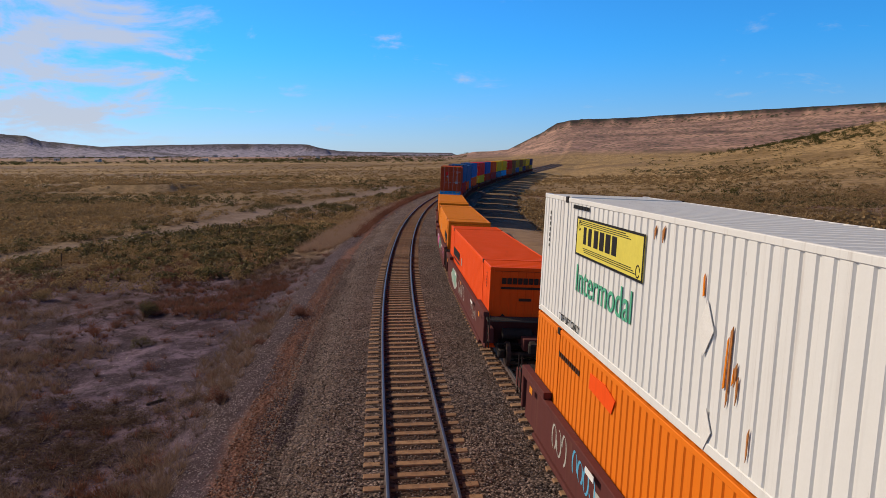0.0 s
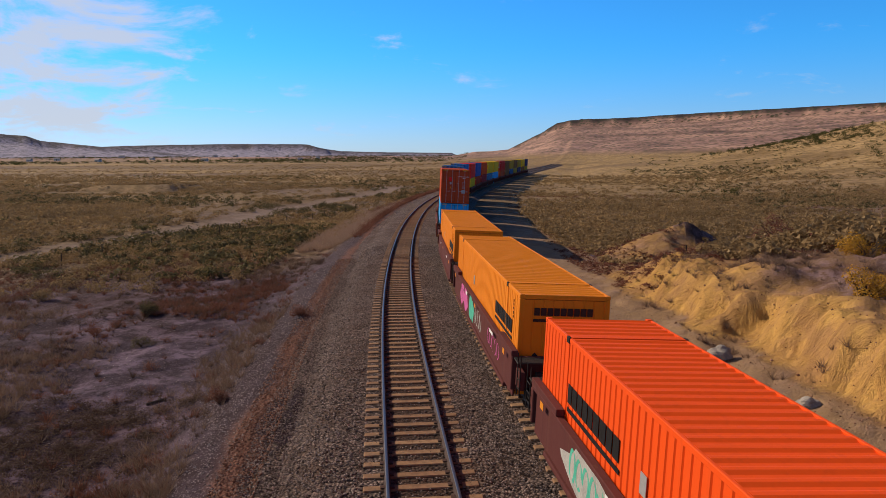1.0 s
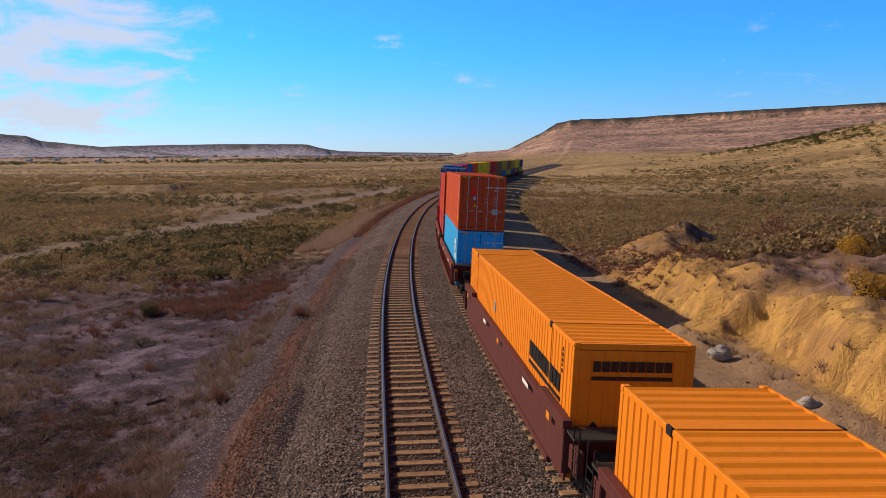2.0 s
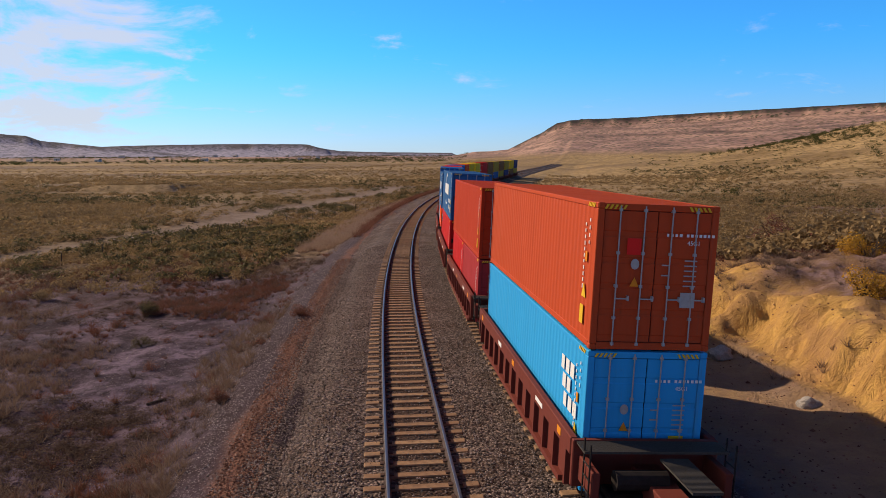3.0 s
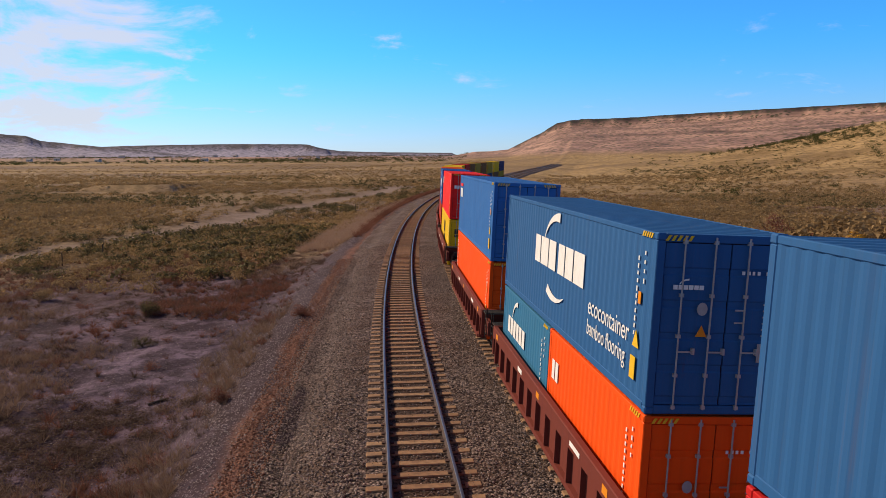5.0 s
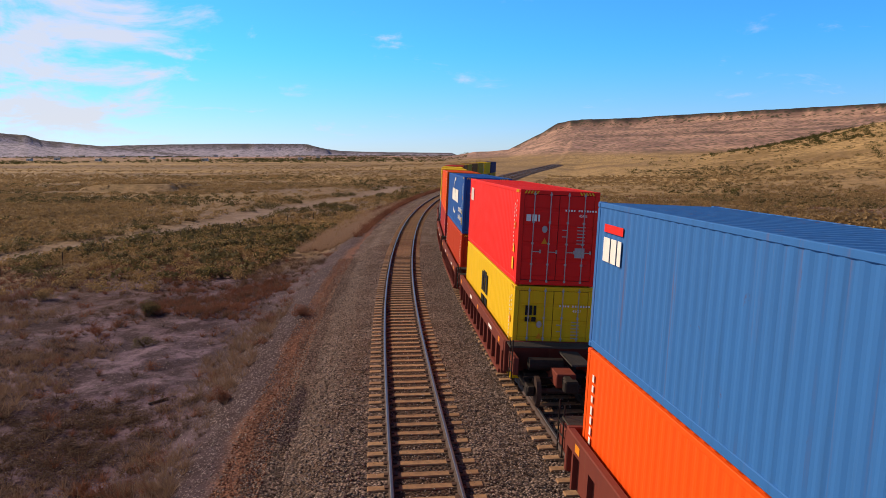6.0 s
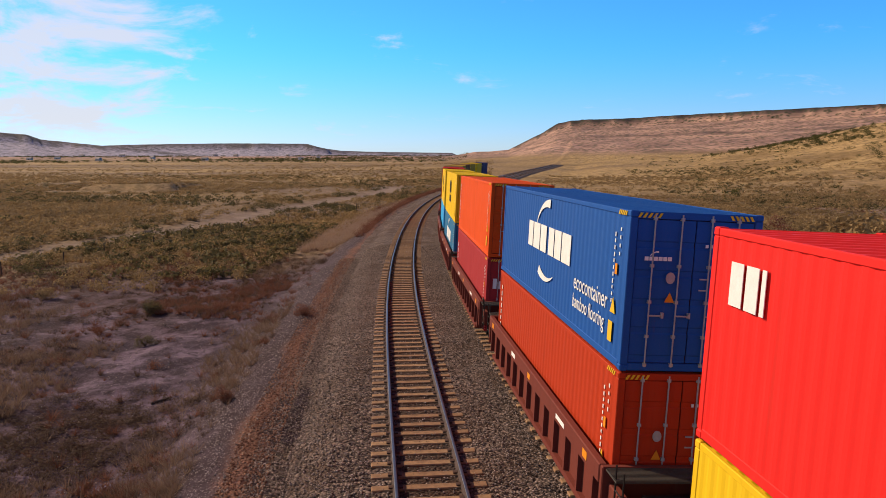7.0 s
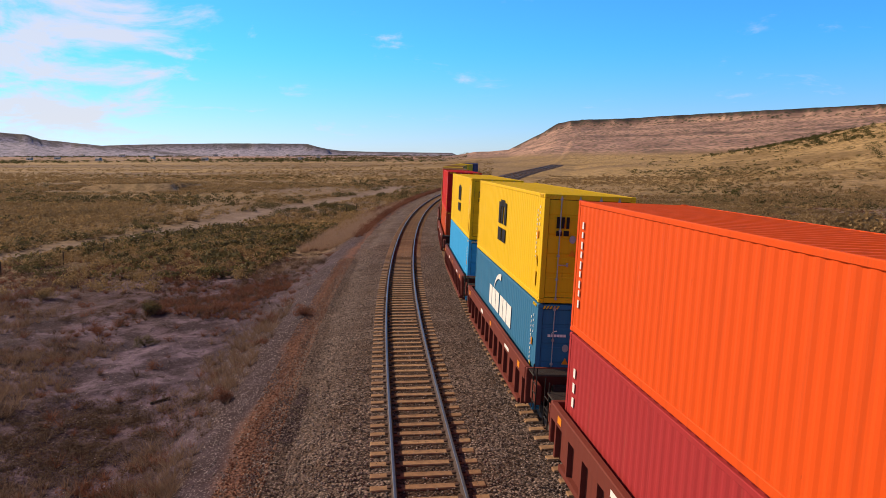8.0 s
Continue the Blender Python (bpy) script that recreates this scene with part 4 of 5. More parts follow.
    for sy, on in ((-1, ends[0]), (1, ends[1])):
        if on:
            part("coupler", lambda sy=sy: boxes((-0.12, 0.12, *sorted((sy * (hl + over - 0.2), sy * (hl + over + 0.55))), 0.72, 0.98), (-0.22, 0.18, *sorted((sy * (hl + over + 0.4), sy * (hl + over + 0.7))), 0.68, 1.02), bevel=0.04), M_DARKSTEEL, ob, key=("coup", length, over, sy))
    return ob


MOVERS = []
FLOOR = 0.27


def ride(ob, s, half, z):
    """Notes that ob rides the train: its middle at s along the line when the clip starts, z over the rails."""
    MOVERS.append((ob, s, half, z))
    return ob


def unit(s0, length, over, deep, ends, boxes_in):
    """A car unit with its boxes. boxes_in: (container, offset of its middle, base height)."""
    mid = s0 + length / 2
    car = ride(well_car(length, over, deep, ends), mid, length / 2, 0.0)
    for ob, off, z in boxes_in:
        ride(ob, mid + off, length / 2, z + (0.06 if s0 < 150 else 0.0))
    return car


H, H8, UP = 2.896, 2.591, FLOOR + 2.896 + 0.03
L53, W53 = 16.154, 2.591

# 53-foot cars
white = container("white", L53, H, W53, True, "white corrugated container with yellow panel and green lettering")
white["span"] = L53
decal(white, "side", [rect(2.85, 6.55, 1.78, 2.52)], M_PALEYELLOW, "yellow_panel", W53)
for shape in (rect(2.85, 6.55, 1.76, 1.80), rect(2.85, 6.55, 2.50, 2.54), rect(2.85, 2.89, 1.78, 2.52), rect(6.51, 6.55, 1.78, 2.52)):
    decal(white, "side", [shape], M_BLACK, "panel_border", W53 + 0.012)
decal(white, "side", [rect(3.0 + 0.05 * k, 5.7 + 0.12 * k, 2.46 - 0.035 * k, 2.472 - 0.035 * k) for k in range(3)] + [rect(3.35 + 0.05 * k, 6.05 + 0.1 * k, 1.93 - 0.035 * k, 1.942 - 0.035 * k) for k in range(3)], M_BLACK, "scroll_line", W53 + 0.012)
decal(white, "side", ring_arc(3.06, 2.36, 0.07, 0.09, 0, 330, 0.02, 0.02, 12) + ring_arc(6.34, 1.92, 0.08, 0.10, 0, 330, 0.02, 0.02, 12), M_BLACK, "scroll_curl", W53 + 0.012)
for u, w in ((3.35, 0.17), (3.66, 0.20), (4.02, 0.24), (4.36, 0.24), (4.70, 0.25), (5.05, 0.24)):
    decal(white, "side", [rect(u, u + w, 2.02, 2.36)], M_BLACK, "emblem_block", W53 + 0.012)
lettering(white, "side", "Intermodal", 2.95, 1.02, 0.80, M_TEAL, W53, 0.92)
lettering(white, "side", "TOP LIFT ONLY", 1.9, 0.18, 0.22, M_BLACK, W53)
decal(white, "side", code_bars(0.62, 2.5, 7, 0.10, 0.13, True, 3) + [rect(2.5 + 0.11 * k, 2.58 + 0.11 * k, 2.68, 2.76) for k in range(10)], M_BLACK, "number_marking", W53)
decal(white, "side", [rect(13.6 + 0.3 * k, 13.8 + 0.3 * k, 2.0, 2.14) for k in range(3)], M_BLACK, "number_marking", W53)
for shape in (((8.6, 1.95), (8.64, 1.97), (8.62, 2.25), (8.59, 2.2)), ((9.3, 0.95), (9.34, 0.98), (9.36, 1.6), (9.33, 1.55)), ((9.5, 1.05), (9.54, 1.1), (9.53, 1.28))):
    decal(white, "side", [shape], PAINTS["amber"], "rust_scar", W53)
for cu, cv, r0 in ((8.75, 1.55, 0.32), (8.95, 0.30, 0.24)):
    decal(white, "side", [((cu - 0.6 * r0, cv), (cu, cv - 1.1 * r0), (cu + 0.7 * r0, cv + 0.1 * r0), (cu, cv + 1.2 * r0))], M_WHITE, "scuffed_patch", W53)
for cu, v0, v1, w in ((9.40, 0.75, 1.75, 0.03), (9.62, 0.85, 1.20, 0.025), (9.56, 1.05, 1.35, 0.03), (9.95, 0.3, 0.7, 0.02), (6.9, 2.5, 2.72, 0.04), (7.2, 2.48, 2.74, 0.05)):
    decal(white, "side", [((cu, v0), (cu + w, v0 + 0.1), (cu + 1.3 * w, v1), (cu - 0.4 * w, v1 - 0.08))], M_RUSTRUN, "rust_run", W53)
orange_low = container("orange", L53, H, W53, True, "orange corrugated container under a white one, in a well car")
decal(orange_low, "side", code_bars(2.1, 2.3, 10, 0.11, 0.16, False, 8), M_SHADOWRED, "number_marking", W53)


decal(orange_low, "side", [((4.3, 2.28), (5.6, 2.22), (5.75, 2.5), (5.2, 2.62), (4.35, 2.58))], PAINTS["vermilion"], "sprayed_patch", W53)
decal(orange_low, "side", [((8.6, 0.85), (8.95, 0.70), (9.05, 1.15), (8.8, 1.32))], M_GALV, "torn_sticker", W53)
decal(orange_low, "side", [rect(8.85, 8.93, 1.55, 1.95)], M_GALV, "torn_sticker", W53)


def blob(cu, cv, ru, rv, seed, n=22):
    rnd = random.Random(seed)
    ph = [rnd.uniform(0, 6.28) for _ in range(4)]
    return [(cu + ru * math.cos(a) * (1 + 0.16 * math.sin(3 * a + ph[0]) + 0.10 * math.sin(5 * a + ph[1])), cv + rv * math.sin(a) * (1 + 0.18 * math.sin(2 * a + ph[2]) + 0.12 * math.sin(4 * a + ph[3]))) for a in (2 * math.pi * k / n for k in range(n))]


def scrawl(car, strokes, material, width=0.035):
    """Sprayed lines on a car's side: each stroke a wobbly ribbon. u runs from the far end, v up."""
    bm = bmesh.new()
    for pts in strokes:
        prev = None
        for k, (u, v) in enumerate(pts):
            a, b = bm.verts.new((u - width, v + width * 0.4, 0)), bm.verts.new((u + width, v - width * 0.4, 0))
            if prev:
                bm.faces.new((prev[0], a, b, prev[1]))
            prev = (a, b)
    part("graffiti", turned(bm, Matrix.Translation((-1.34 - 0.056, L53 / 2, 0)) @ SIDE), material, car)


def sprayed(car, shape, material, lift=0.054):
    bm = bmesh.new()
    bm.faces.new([bm.verts.new((u, v, 0)) for u, v in shape])
    part("graffiti", turned(bm, Matrix.Translation((-1.34 - lift, L53 / 2, 0)) @ SIDE), material, car)


def loops(u, v, w, h, n, seed):
    """A row of looping letters that spell nothing."""
    rnd = random.Random(seed)
    out = []
    for k in range(n):
        cu, ru, rv = u + w * (k + 0.5) / n, w / n * 0.42, h * rnd.uniform(0.38, 0.5)
        a0, a1 = rnd.uniform(0, 6.28), rnd.uniform(4.2, 6.0)
        out.append([(cu + ru * math.cos(a0 + a1 * j / 12), v + rv * math.sin(a0 + a1 * j / 12)) for j in range(13)])
    return out


car = unit(1.66, L53, 2.6, True, (False, True), [(orange_low, -0.35, FLOOR), (white, -0.35, UP)])


def long_box(tone, seed, label, along=8.0):
    ob = container(tone, L53, H, W53, True, label)
    blocks, u = [], 4.1
    rnd = random.Random(seed)
    for k in range(9):
        w = rnd.uniform(0.24, 0.34)
        blocks.append(rect(u, u + w, 1.55, 1.95))
        u += w + 0.06
    blocks.append(rect(4.1, u, 1.36, 1.45))
    decal(ob, "side", [tuple((a + along, b) for a, b in p) for p in blocks], M_BLACK, "emblem", W53)
    decal(ob, "end", [rect(0.42 + 0.19 * k, 0.58 + 0.19 * k, 2.30, 2.52) for k in range(9)] + [rect(0.40, 2.12, 2.12, 2.20), rect(1.05, 1.5, 1.70, 1.80)], M_SHADOWRED, "emblem", W53)
    decal(ob, "end", [((0.30, 1.02), (0.50, 0.82), (0.70, 1.02), (0.50, 1.24))], M_DARKSTEEL, "placard_holder", W53)
    decal(ob, "side", code_bars(15.3, 2.6, 5, 0.09, 0.12, True, seed), M_SHADOWRED, "number_marking", W53)
    decal(ob, "side", [rect(6.3, 6.55, 1.5, 1.85)], M_GALV, "sticker", W53)
    return ob


red53 = long_box("vermilion", 21, "bright red-orange long container alone in a well car", -1.9)
scrawl(car, loops(2.6, 0.9, 1.2, 0.7, 3, 1), M_PALE)
scrawl(car, loops(4.2, 0.95, 1.5, 0.55, 4, 2), M_SKYBLUE)
scrawl(car, loops(7.2, 0.85, 2.4, 0.8, 5, 3), M_PALE)
sprayed(car, rect(5.6, 6.5, 0.75, 1.02), M_PALE)
car = unit(24.9, L53, 1.4, True, (True, False), [(red53, 0, FLOOR)])
sprayed(car, blob(4.0, 0.86, 1.5, 0.46, 5), M_PALE)
scrawl(car, loops(2.9, 0.86, 2.2, 0.7, 5, 6), M_MINT, 0.05)
scrawl(car, loops(6.4, 0.85, 2.6, 0.75, 5, 7), M_PALE)
scrawl(car, loops(11.5, 0.85, 2.0, 0.5, 5, 8), M_PALE, 0.02)
car = unit(44.05, L53, 1.4, True, (False, False), [(long_box("amber", 22, "amber orange long container alone in a graffitied well car"), 0, FLOOR)])
sprayed(car, blob(3.3, 0.88, 0.8, 0.48, 11), M_PINK)
sprayed(car, blob(4.6, 0.84, 0.75, 0.46, 12), M_PINK, 0.058)
sprayed(car, blob(6.3, 0.85, 0.55, 0.46, 13), M_MINT)
sprayed(car, blob(7.0, 0.78, 0.45, 0.36, 14), M_MINT, 0.058)
scrawl(car, loops(2.7, 0.86, 2.8, 0.6, 4, 15), M_SHADOWRED, 0.03)
scrawl(car, loops(7.6, 0.85, 2.0, 0.8, 4, 16), M_PALE, 0.045)
scrawl(car, loops(11.2, 0.88, 2.6, 0.6, 5, 17), M_PINK, 0.03)
car = unit(62.95, L53, 1.4, True, (False, True), [(long_box("amber", 23, "amber orange long container alone in a well car"), 0, FLOOR)])


def tall(tone, seed, label="", logo=None, height=H, length=12.192):
    ob = container(tone, length, height, label=label)
    usual_marks(ob, seed, height)
    if logo == "arc":
        arc_logo(ob)
    elif logo == "arc_plain":
        arc_logo(ob, False)
    elif logo == "stack":
        decal(ob, "side", [rect(5.2, 5.55, 1.55, 2.3), rect(5.75, 6.05, 1.55, 2.3), rect(6.3, 6.65, 1.55, 2.3), rect(5.55, 6.3, 2.15, 2.38), rect(5.2, 5.85, 0.95, 1.4), rect(6.05, 6.65, 0.95, 1.4)], M_BLACK, "emblem")
        decal(ob, "end", [rect(0.35, 0.43, 2.0, 2.3), rect(0.48, 0.56, 2.0, 2.3), rect(0.61, 0.69, 2.0, 2.3), rect(0.35, 0.50, 1.8, 1.94), rect(0.55, 0.69, 1.8, 1.94)], M_BLACK, "emblem")
    elif logo == "corner":
        decal(ob, "side", [rect(0.55, 0.85, 1.95, 2.5), rect(0.92, 1.2, 1.95, 2.5), rect(1.27, 1.36, 1.95, 2.5)], M_WHITE, "emblem")
        decal(ob, "end", [rect(0.22, 0.36, 1.95, 2.15), rect(0.40, 0.54, 1.95, 2.15), rect(0.58, 0.63, 1.95, 2.15)], M_WHITE, "emblem")
    elif logo == "upright":
        decal(ob, "side", code_bars(0.42, 2.45, 9, 0.17, 0.21, True, seed), M_WHITE, "upright_marking")
    elif logo == "red_white":
        decal(ob, "side", [rect(0.5, 1.5, 2.35, 2.5)], PAINTS["scarlet"], "red_bar")
        decal(ob, "side", [rect(0.5, 0.85, 1.8, 2.25), rect(0.92, 1.2, 1.8, 2.25), rect(1.27, 1.45, 1.8, 2.25)], M_WHITE, "emblem")
    elif logo == "square":
        decal(ob, "end", [rect(0.62, 0.90, 1.9, 2.22)], PAINTS["scarlet"], "red_sticker")
    elif logo == "shield":
        decal(ob, "end", [rect(0.62, 0.90, 1.85, 2.2)], M_WHITE, "white_sticker")
    elif logo == "low_end":
        decal(ob, "end", [rect(0.25, 0.40, 1.7, 2.1), rect(0.48, 0.66, 1.7, 2.0), rect(0.74, 0.94, 1.7, 2.0)], M_WHITE, "emblem")
        decal(ob, "side", code_bars(0.5, 2.2, 3, 0.25, 0.32, True, seed), M_WHITE, "upright_marking")
    return ob


def blob_shape(cu, cv, r):
    return [(cu + r * math.cos(a * math.pi / 8), cv + r * math.sin(a * math.pi / 8)) for a in range(16)]


def short_pair(tone_far, tone_near, seed, logo=None):
    a = container(tone_far, 6.058, H8)
    b = container(tone_near, 6.058, H8)
    for k, ob in enumerate((a, b)):
        usual_marks(ob, seed + k, H8, False)
    if logo == "arc":
        decal(a, "side", [rect(0.9 + 0.42 * k, 1.22 + 0.42 * k, 1.3, 1.8) for k in range(6)] + ring_arc(2.2, 1.6, 0.75, 0.75, 160, 90, 0.02, 0.15), M_WHITE, "emblem")
        decal(b, "side", [rect(0.4, 0.62, 1.5, 1.95), rect(0.7, 0.92, 1.5, 1.95)], M_WHITE, "emblem")
    return [(a, 3.06, FLOOR), (b, -3.06, FLOOR)]


S1, S2, S3, S4, P40 = 86.7, 167.63, 247.5, 327.0, 15.3
L40 = 12.192
UP8 = FLOOR + H8 + 0.03
cyan_low = tall("cyan", 31, "light blue container under a rust-red one")
for k, (n, v) in enumerate(((3, 2.05), (2, 1.68), (3, 1.30))):
    decal(cyan_low, "side", code_bars(10.35 + 0.16 * k, v, n, 0.30, 0.36, False, 80 + k), M_WHITE, "number_marking")
low_red = tall("crimson", 36, "deep red container under a blue one with white words")
decal(low_red, "side", [rect(0.45, 1.25, 1.95, 2.5)], PAINTS["royal"], "blue_sticker")
decal(low_red, "side", [rect(0.55, 1.15, 2.28, 2.44), rect(0.6, 1.1, 2.02, 2.12)], M_PALEYELLOW, "sticker_bar", 2.45)
decal(low_red, "end", [rect(0.12, 0.62, 1.55, 1.80)], M_BLACK, "dark_sticker")
decal(low_red, "end", [blob_shape(0.82, 1.68, 0.12)], M_MINT, "green_dot")
eco_blue = tall("blue", 37, "blue container with white crescent emblem and words", "arc")
decal(eco_blue, "end", [rect(0.16, 0.62, 1.28, 1.50)], M_BLACK, "dark_sticker")
decal(eco_blue, "end", [rect(0.22 + 0.06 * k, 0.26 + 0.06 * k, 1.34, 1.44) for k in range(6)], M_WHITE, "sticker_bar", 2.438)
cars = [
    (S1, 0, [(cyan_low, 0, FLOOR), (tall("rust", 32, "rust-red container with small red sticker on its doors", "square"), 0, UP)]),
    (S1, 1, short_pair("crimson", "rose", 33) + [(tall("russet", 35, "", "shield"), 0, UP8)]),
    (S1, 2, [(low_red, 0, FLOOR), (eco_blue, 0, UP)]),
    (S1, 3, short_pair("steel_blue", "vermilion", 38, "arc") + [(tall("blue", 40, "blue container with white crescent emblem and words", "arc"), 0, UP8)]),
    (S1, 4, [(tall("vermilion", 41, "", "upright"), 0, FLOOR), (tall("faded", 42, "faded blue rust-scarred container with small red and white emblem", "red_white"), 0, UP)]),
    (S2, 0, [(tall("yellow", 43, "yellow container with black emblem under a scarlet one", "stack"), 0, FLOOR), (tall("scarlet", 44, "scarlet container with white emblem, dark red doors", "corner"), 0, UP)]),
    (S2, 1, [(tall("russet", 45, "", "upright"), 0, FLOOR), (tall("royal", 46, "royal blue container with white crescent emblem and words", "arc"), 0, UP)]),
    (S2, 2, [(tall("rose", 47, "faded red container with white lettering blocks on its doors", "low_end"), 0, FLOOR), (tall("brick", 48, "", "upright"), 0, UP)]),
    (S2, 3, [(tall("steel_blue", 49, "", "arc_plain"), 0, FLOOR), (tall("yellow", 50, "yellow container with black emblem", "stack"), 0, UP)]),
    (S2, 4, [(tall("cyan", 51), 0, FLOOR), (tall("yellow", 52, "yellow container with black emblem", "stack"), 0, UP)]),
    (S3, 0, [(tall("rust", 53), 0, FLOOR), (tall("crimson", 54), 0, UP)]),
    (S3, 1, [(tall("brown", 55), 0, FLOOR), (tall("brown", 56), 0, UP)]),
    (S3, 2, [(tall("blue", 57), 0, FLOOR), (tall("olive", 58), 0, UP)]),
    (S3, 3, [(tall("olive", 59), 0, FLOOR), (tall("brown", 60), 0, UP)]),
    (S3, 4, [(tall("navy", 61), 0, FLOOR), (tall("olive", 62), 0, UP)]),
    (S4, 0, [(tall("brown", 63), 0, FLOOR), (tall("yellow", 64), 0, UP)]),
    (S4, 1, [(tall("olive", 65), 0, FLOOR), (tall("navy", 66), 0, UP)]),
]
for start, k, load in cars:
    unit(start + P40 * k, L40, 1.45 if 0 < k < 4 else 1.9, False, (k == 0, k == 4 or (start == S4 and k == 1)), load)


# ---- plants, stones and small things ----
RNG = np.random.RandomState(11)


def shrub_proto(n, leaf, flat, seed):
    """A dome of small leaf clumps, loose and uneven, standing on z = 0; radius about 1."""
    r = np.random.RandomState(seed)
    lobes = r.normal(0, 0.42, (7, 3)) * (1, 1, 0.5) + (0, 0, 0.55)
    size = r.uniform(0.35, 0.62, 7)
    pick = r.randint(0, 7, n)
    d = r.normal(0, 1, (n, 3))
    d /= np.linalg.norm(d, axis=1)[:, None]
    c = lobes[pick] + d * (size[pick] * r.uniform(0.55, 1.05, n))[:, None]
    c[:, 2] = np.abs(c[:, 2]) * flat
    out = d + r.normal(0, 0.45, (n, 3)) + (0, 0, 0.35)
    a = np.cross(out, r.normal(0, 1, (n, 3)))
    a /= np.linalg.norm(a, axis=1)[:, None]
    b = np.cross(out, a)
    b /= np.linalg.norm(b, axis=1)[:, None]
    s = leaf * r.uniform(0.6, 1.3, n)[:, None]
    v = np.stack([c - a * s, c + a * s * 0.7 + b * s * 0.5, c + a * s * 0.4 - b * s * 0.8], 1)
    return v.reshape(-1, 3), np.arange(3 * n).reshape(-1, 3)


def tuft_proto(n, spread, width, seed):
    """Thin stalks from one foot, about 1 high."""
    r = np.random.RandomState(seed)
    ang, lean = r.uniform(0, 2 * np.pi, n), r.uniform(0.05, spread, n)
    h = r.uniform(0.5, 1.0, n)
    foot = np.stack([np.cos(ang) * 0.12 * r.rand(n), np.sin(ang) * 0.12 * r.rand(n), np.full(n, -0.03)], 1)
    tip = foot + np.stack([np.cos(ang) * lean, np.sin(ang) * lean, h], 1)
    turn_ = r.uniform(0, 2 * np.pi, n)
    w = np.stack([np.cos(turn_), np.sin(turn_), 0 * turn_], 1) * width
    v = np.stack([foot - w, foot + w, tip], 1)
    return v.reshape(-1, 3), np.arange(3 * n).reshape(-1, 3)


def stone_proto(seed):
    r = np.random.RandomState(seed)
    v = np.array([(1, 0, 0), (-1, 0, 0), (0, 1, 0), (0, -1, 0), (0, 0, 0.8), (0, 0, -0.6)], float) * r.uniform(0.6, 1.1, (6, 1)) + r.normal(0, 0.12, (6, 3))
    f = np.array([(0, 2, 4), (2, 1, 4), (1, 3, 4), (3, 0, 4), (2, 0, 5), (1, 2, 5), (3, 1, 5), (0, 3, 5)])
    return v, f


def strew(name, protos, xyz, size, material, label, category, tall_=None):
    """One object of kind stuff: the protos set down at every place, turned and scaled."""
    vv, ff, base = [], [], 0
    n = len(xyz)
    which = RNG.randint(0, len(protos), n)
    turn_ = RNG.uniform(0, 2 * np.pi, n)
    for k, (v, f) in enumerate(protos):
        sel = np.where(which == k)[0]
        if not len(sel):
            continue
        c, s = np.cos(turn_[sel])[:, None], np.sin(turn_[sel])[:, None]
        sz = size[sel][:, None]
        up = sz if tall_ is None else sz * tall_[sel][:, None]
        p = np.stack([(v[:, 0] * c - v[:, 1] * s) * sz, (v[:, 0] * s + v[:, 1] * c) * sz, v[:, 2] * up], -1) + xyz[sel][:, None, :]
        vv.append(p.reshape(-1, 3))
        ff.append((f[None] + (np.arange(len(sel)) * len(v))[:, None, None]).reshape(-1, 3) + base)
        base += p.shape[0] * p.shape[1]
    me = mesh_of(name, np.concatenate(vv), np.concatenate(ff))
    me.materials.append(material)
    return tagged(new(name, me), label, category, kind="stuff")


def places(n, r0, r1, a0, a1, power=1.0):
    """Random places in a sector: distances r0 to r1, bearings a0 to a1 degrees; power below 1 crowds the near end."""
    r = r0 + (r1 - r0) * RNG.rand(n) ** (1 / power) if power > 0 else r0 * (r1 / r0) ** RNG.rand(n)
    a = np.radians(RNG.uniform(a0, a1, n))
    x, y = r * np.sin(a), r * np.cos(a)
    z, ca, cb, _ = ground(x, y)
    s, lat = beside(x, y)
    return x, y, z, s, lat, r, ca, cb


def pick(sel, *arrays):
    return [a[sel] for a in arrays]


NEAR_SHRUBS = [shrub_proto(300, 0.085, 0.85, k) for k in range(4)]
FAR_SHRUBS = [shrub_proto(90, 0.13, 0.8, 10 + k) for k in range(5)]
MOUNDS = [shrub_proto(170, 0.075, 0.6, 60 + k) for k in range(5)]
LOW_SHRUBS = [shrub_proto(34, 0.21, 0.75, 15 + k) for k in range(6)]
TUFTS = [tuft_proto(26, 1.0, 0.015, 20 + k) for k in range(4)]
DENSE = [tuft_proto(34, 1.3, 0.018, 30 + k) for k in range(3)]
STONES = [stone_proto(40 + k) for k in range(6)]


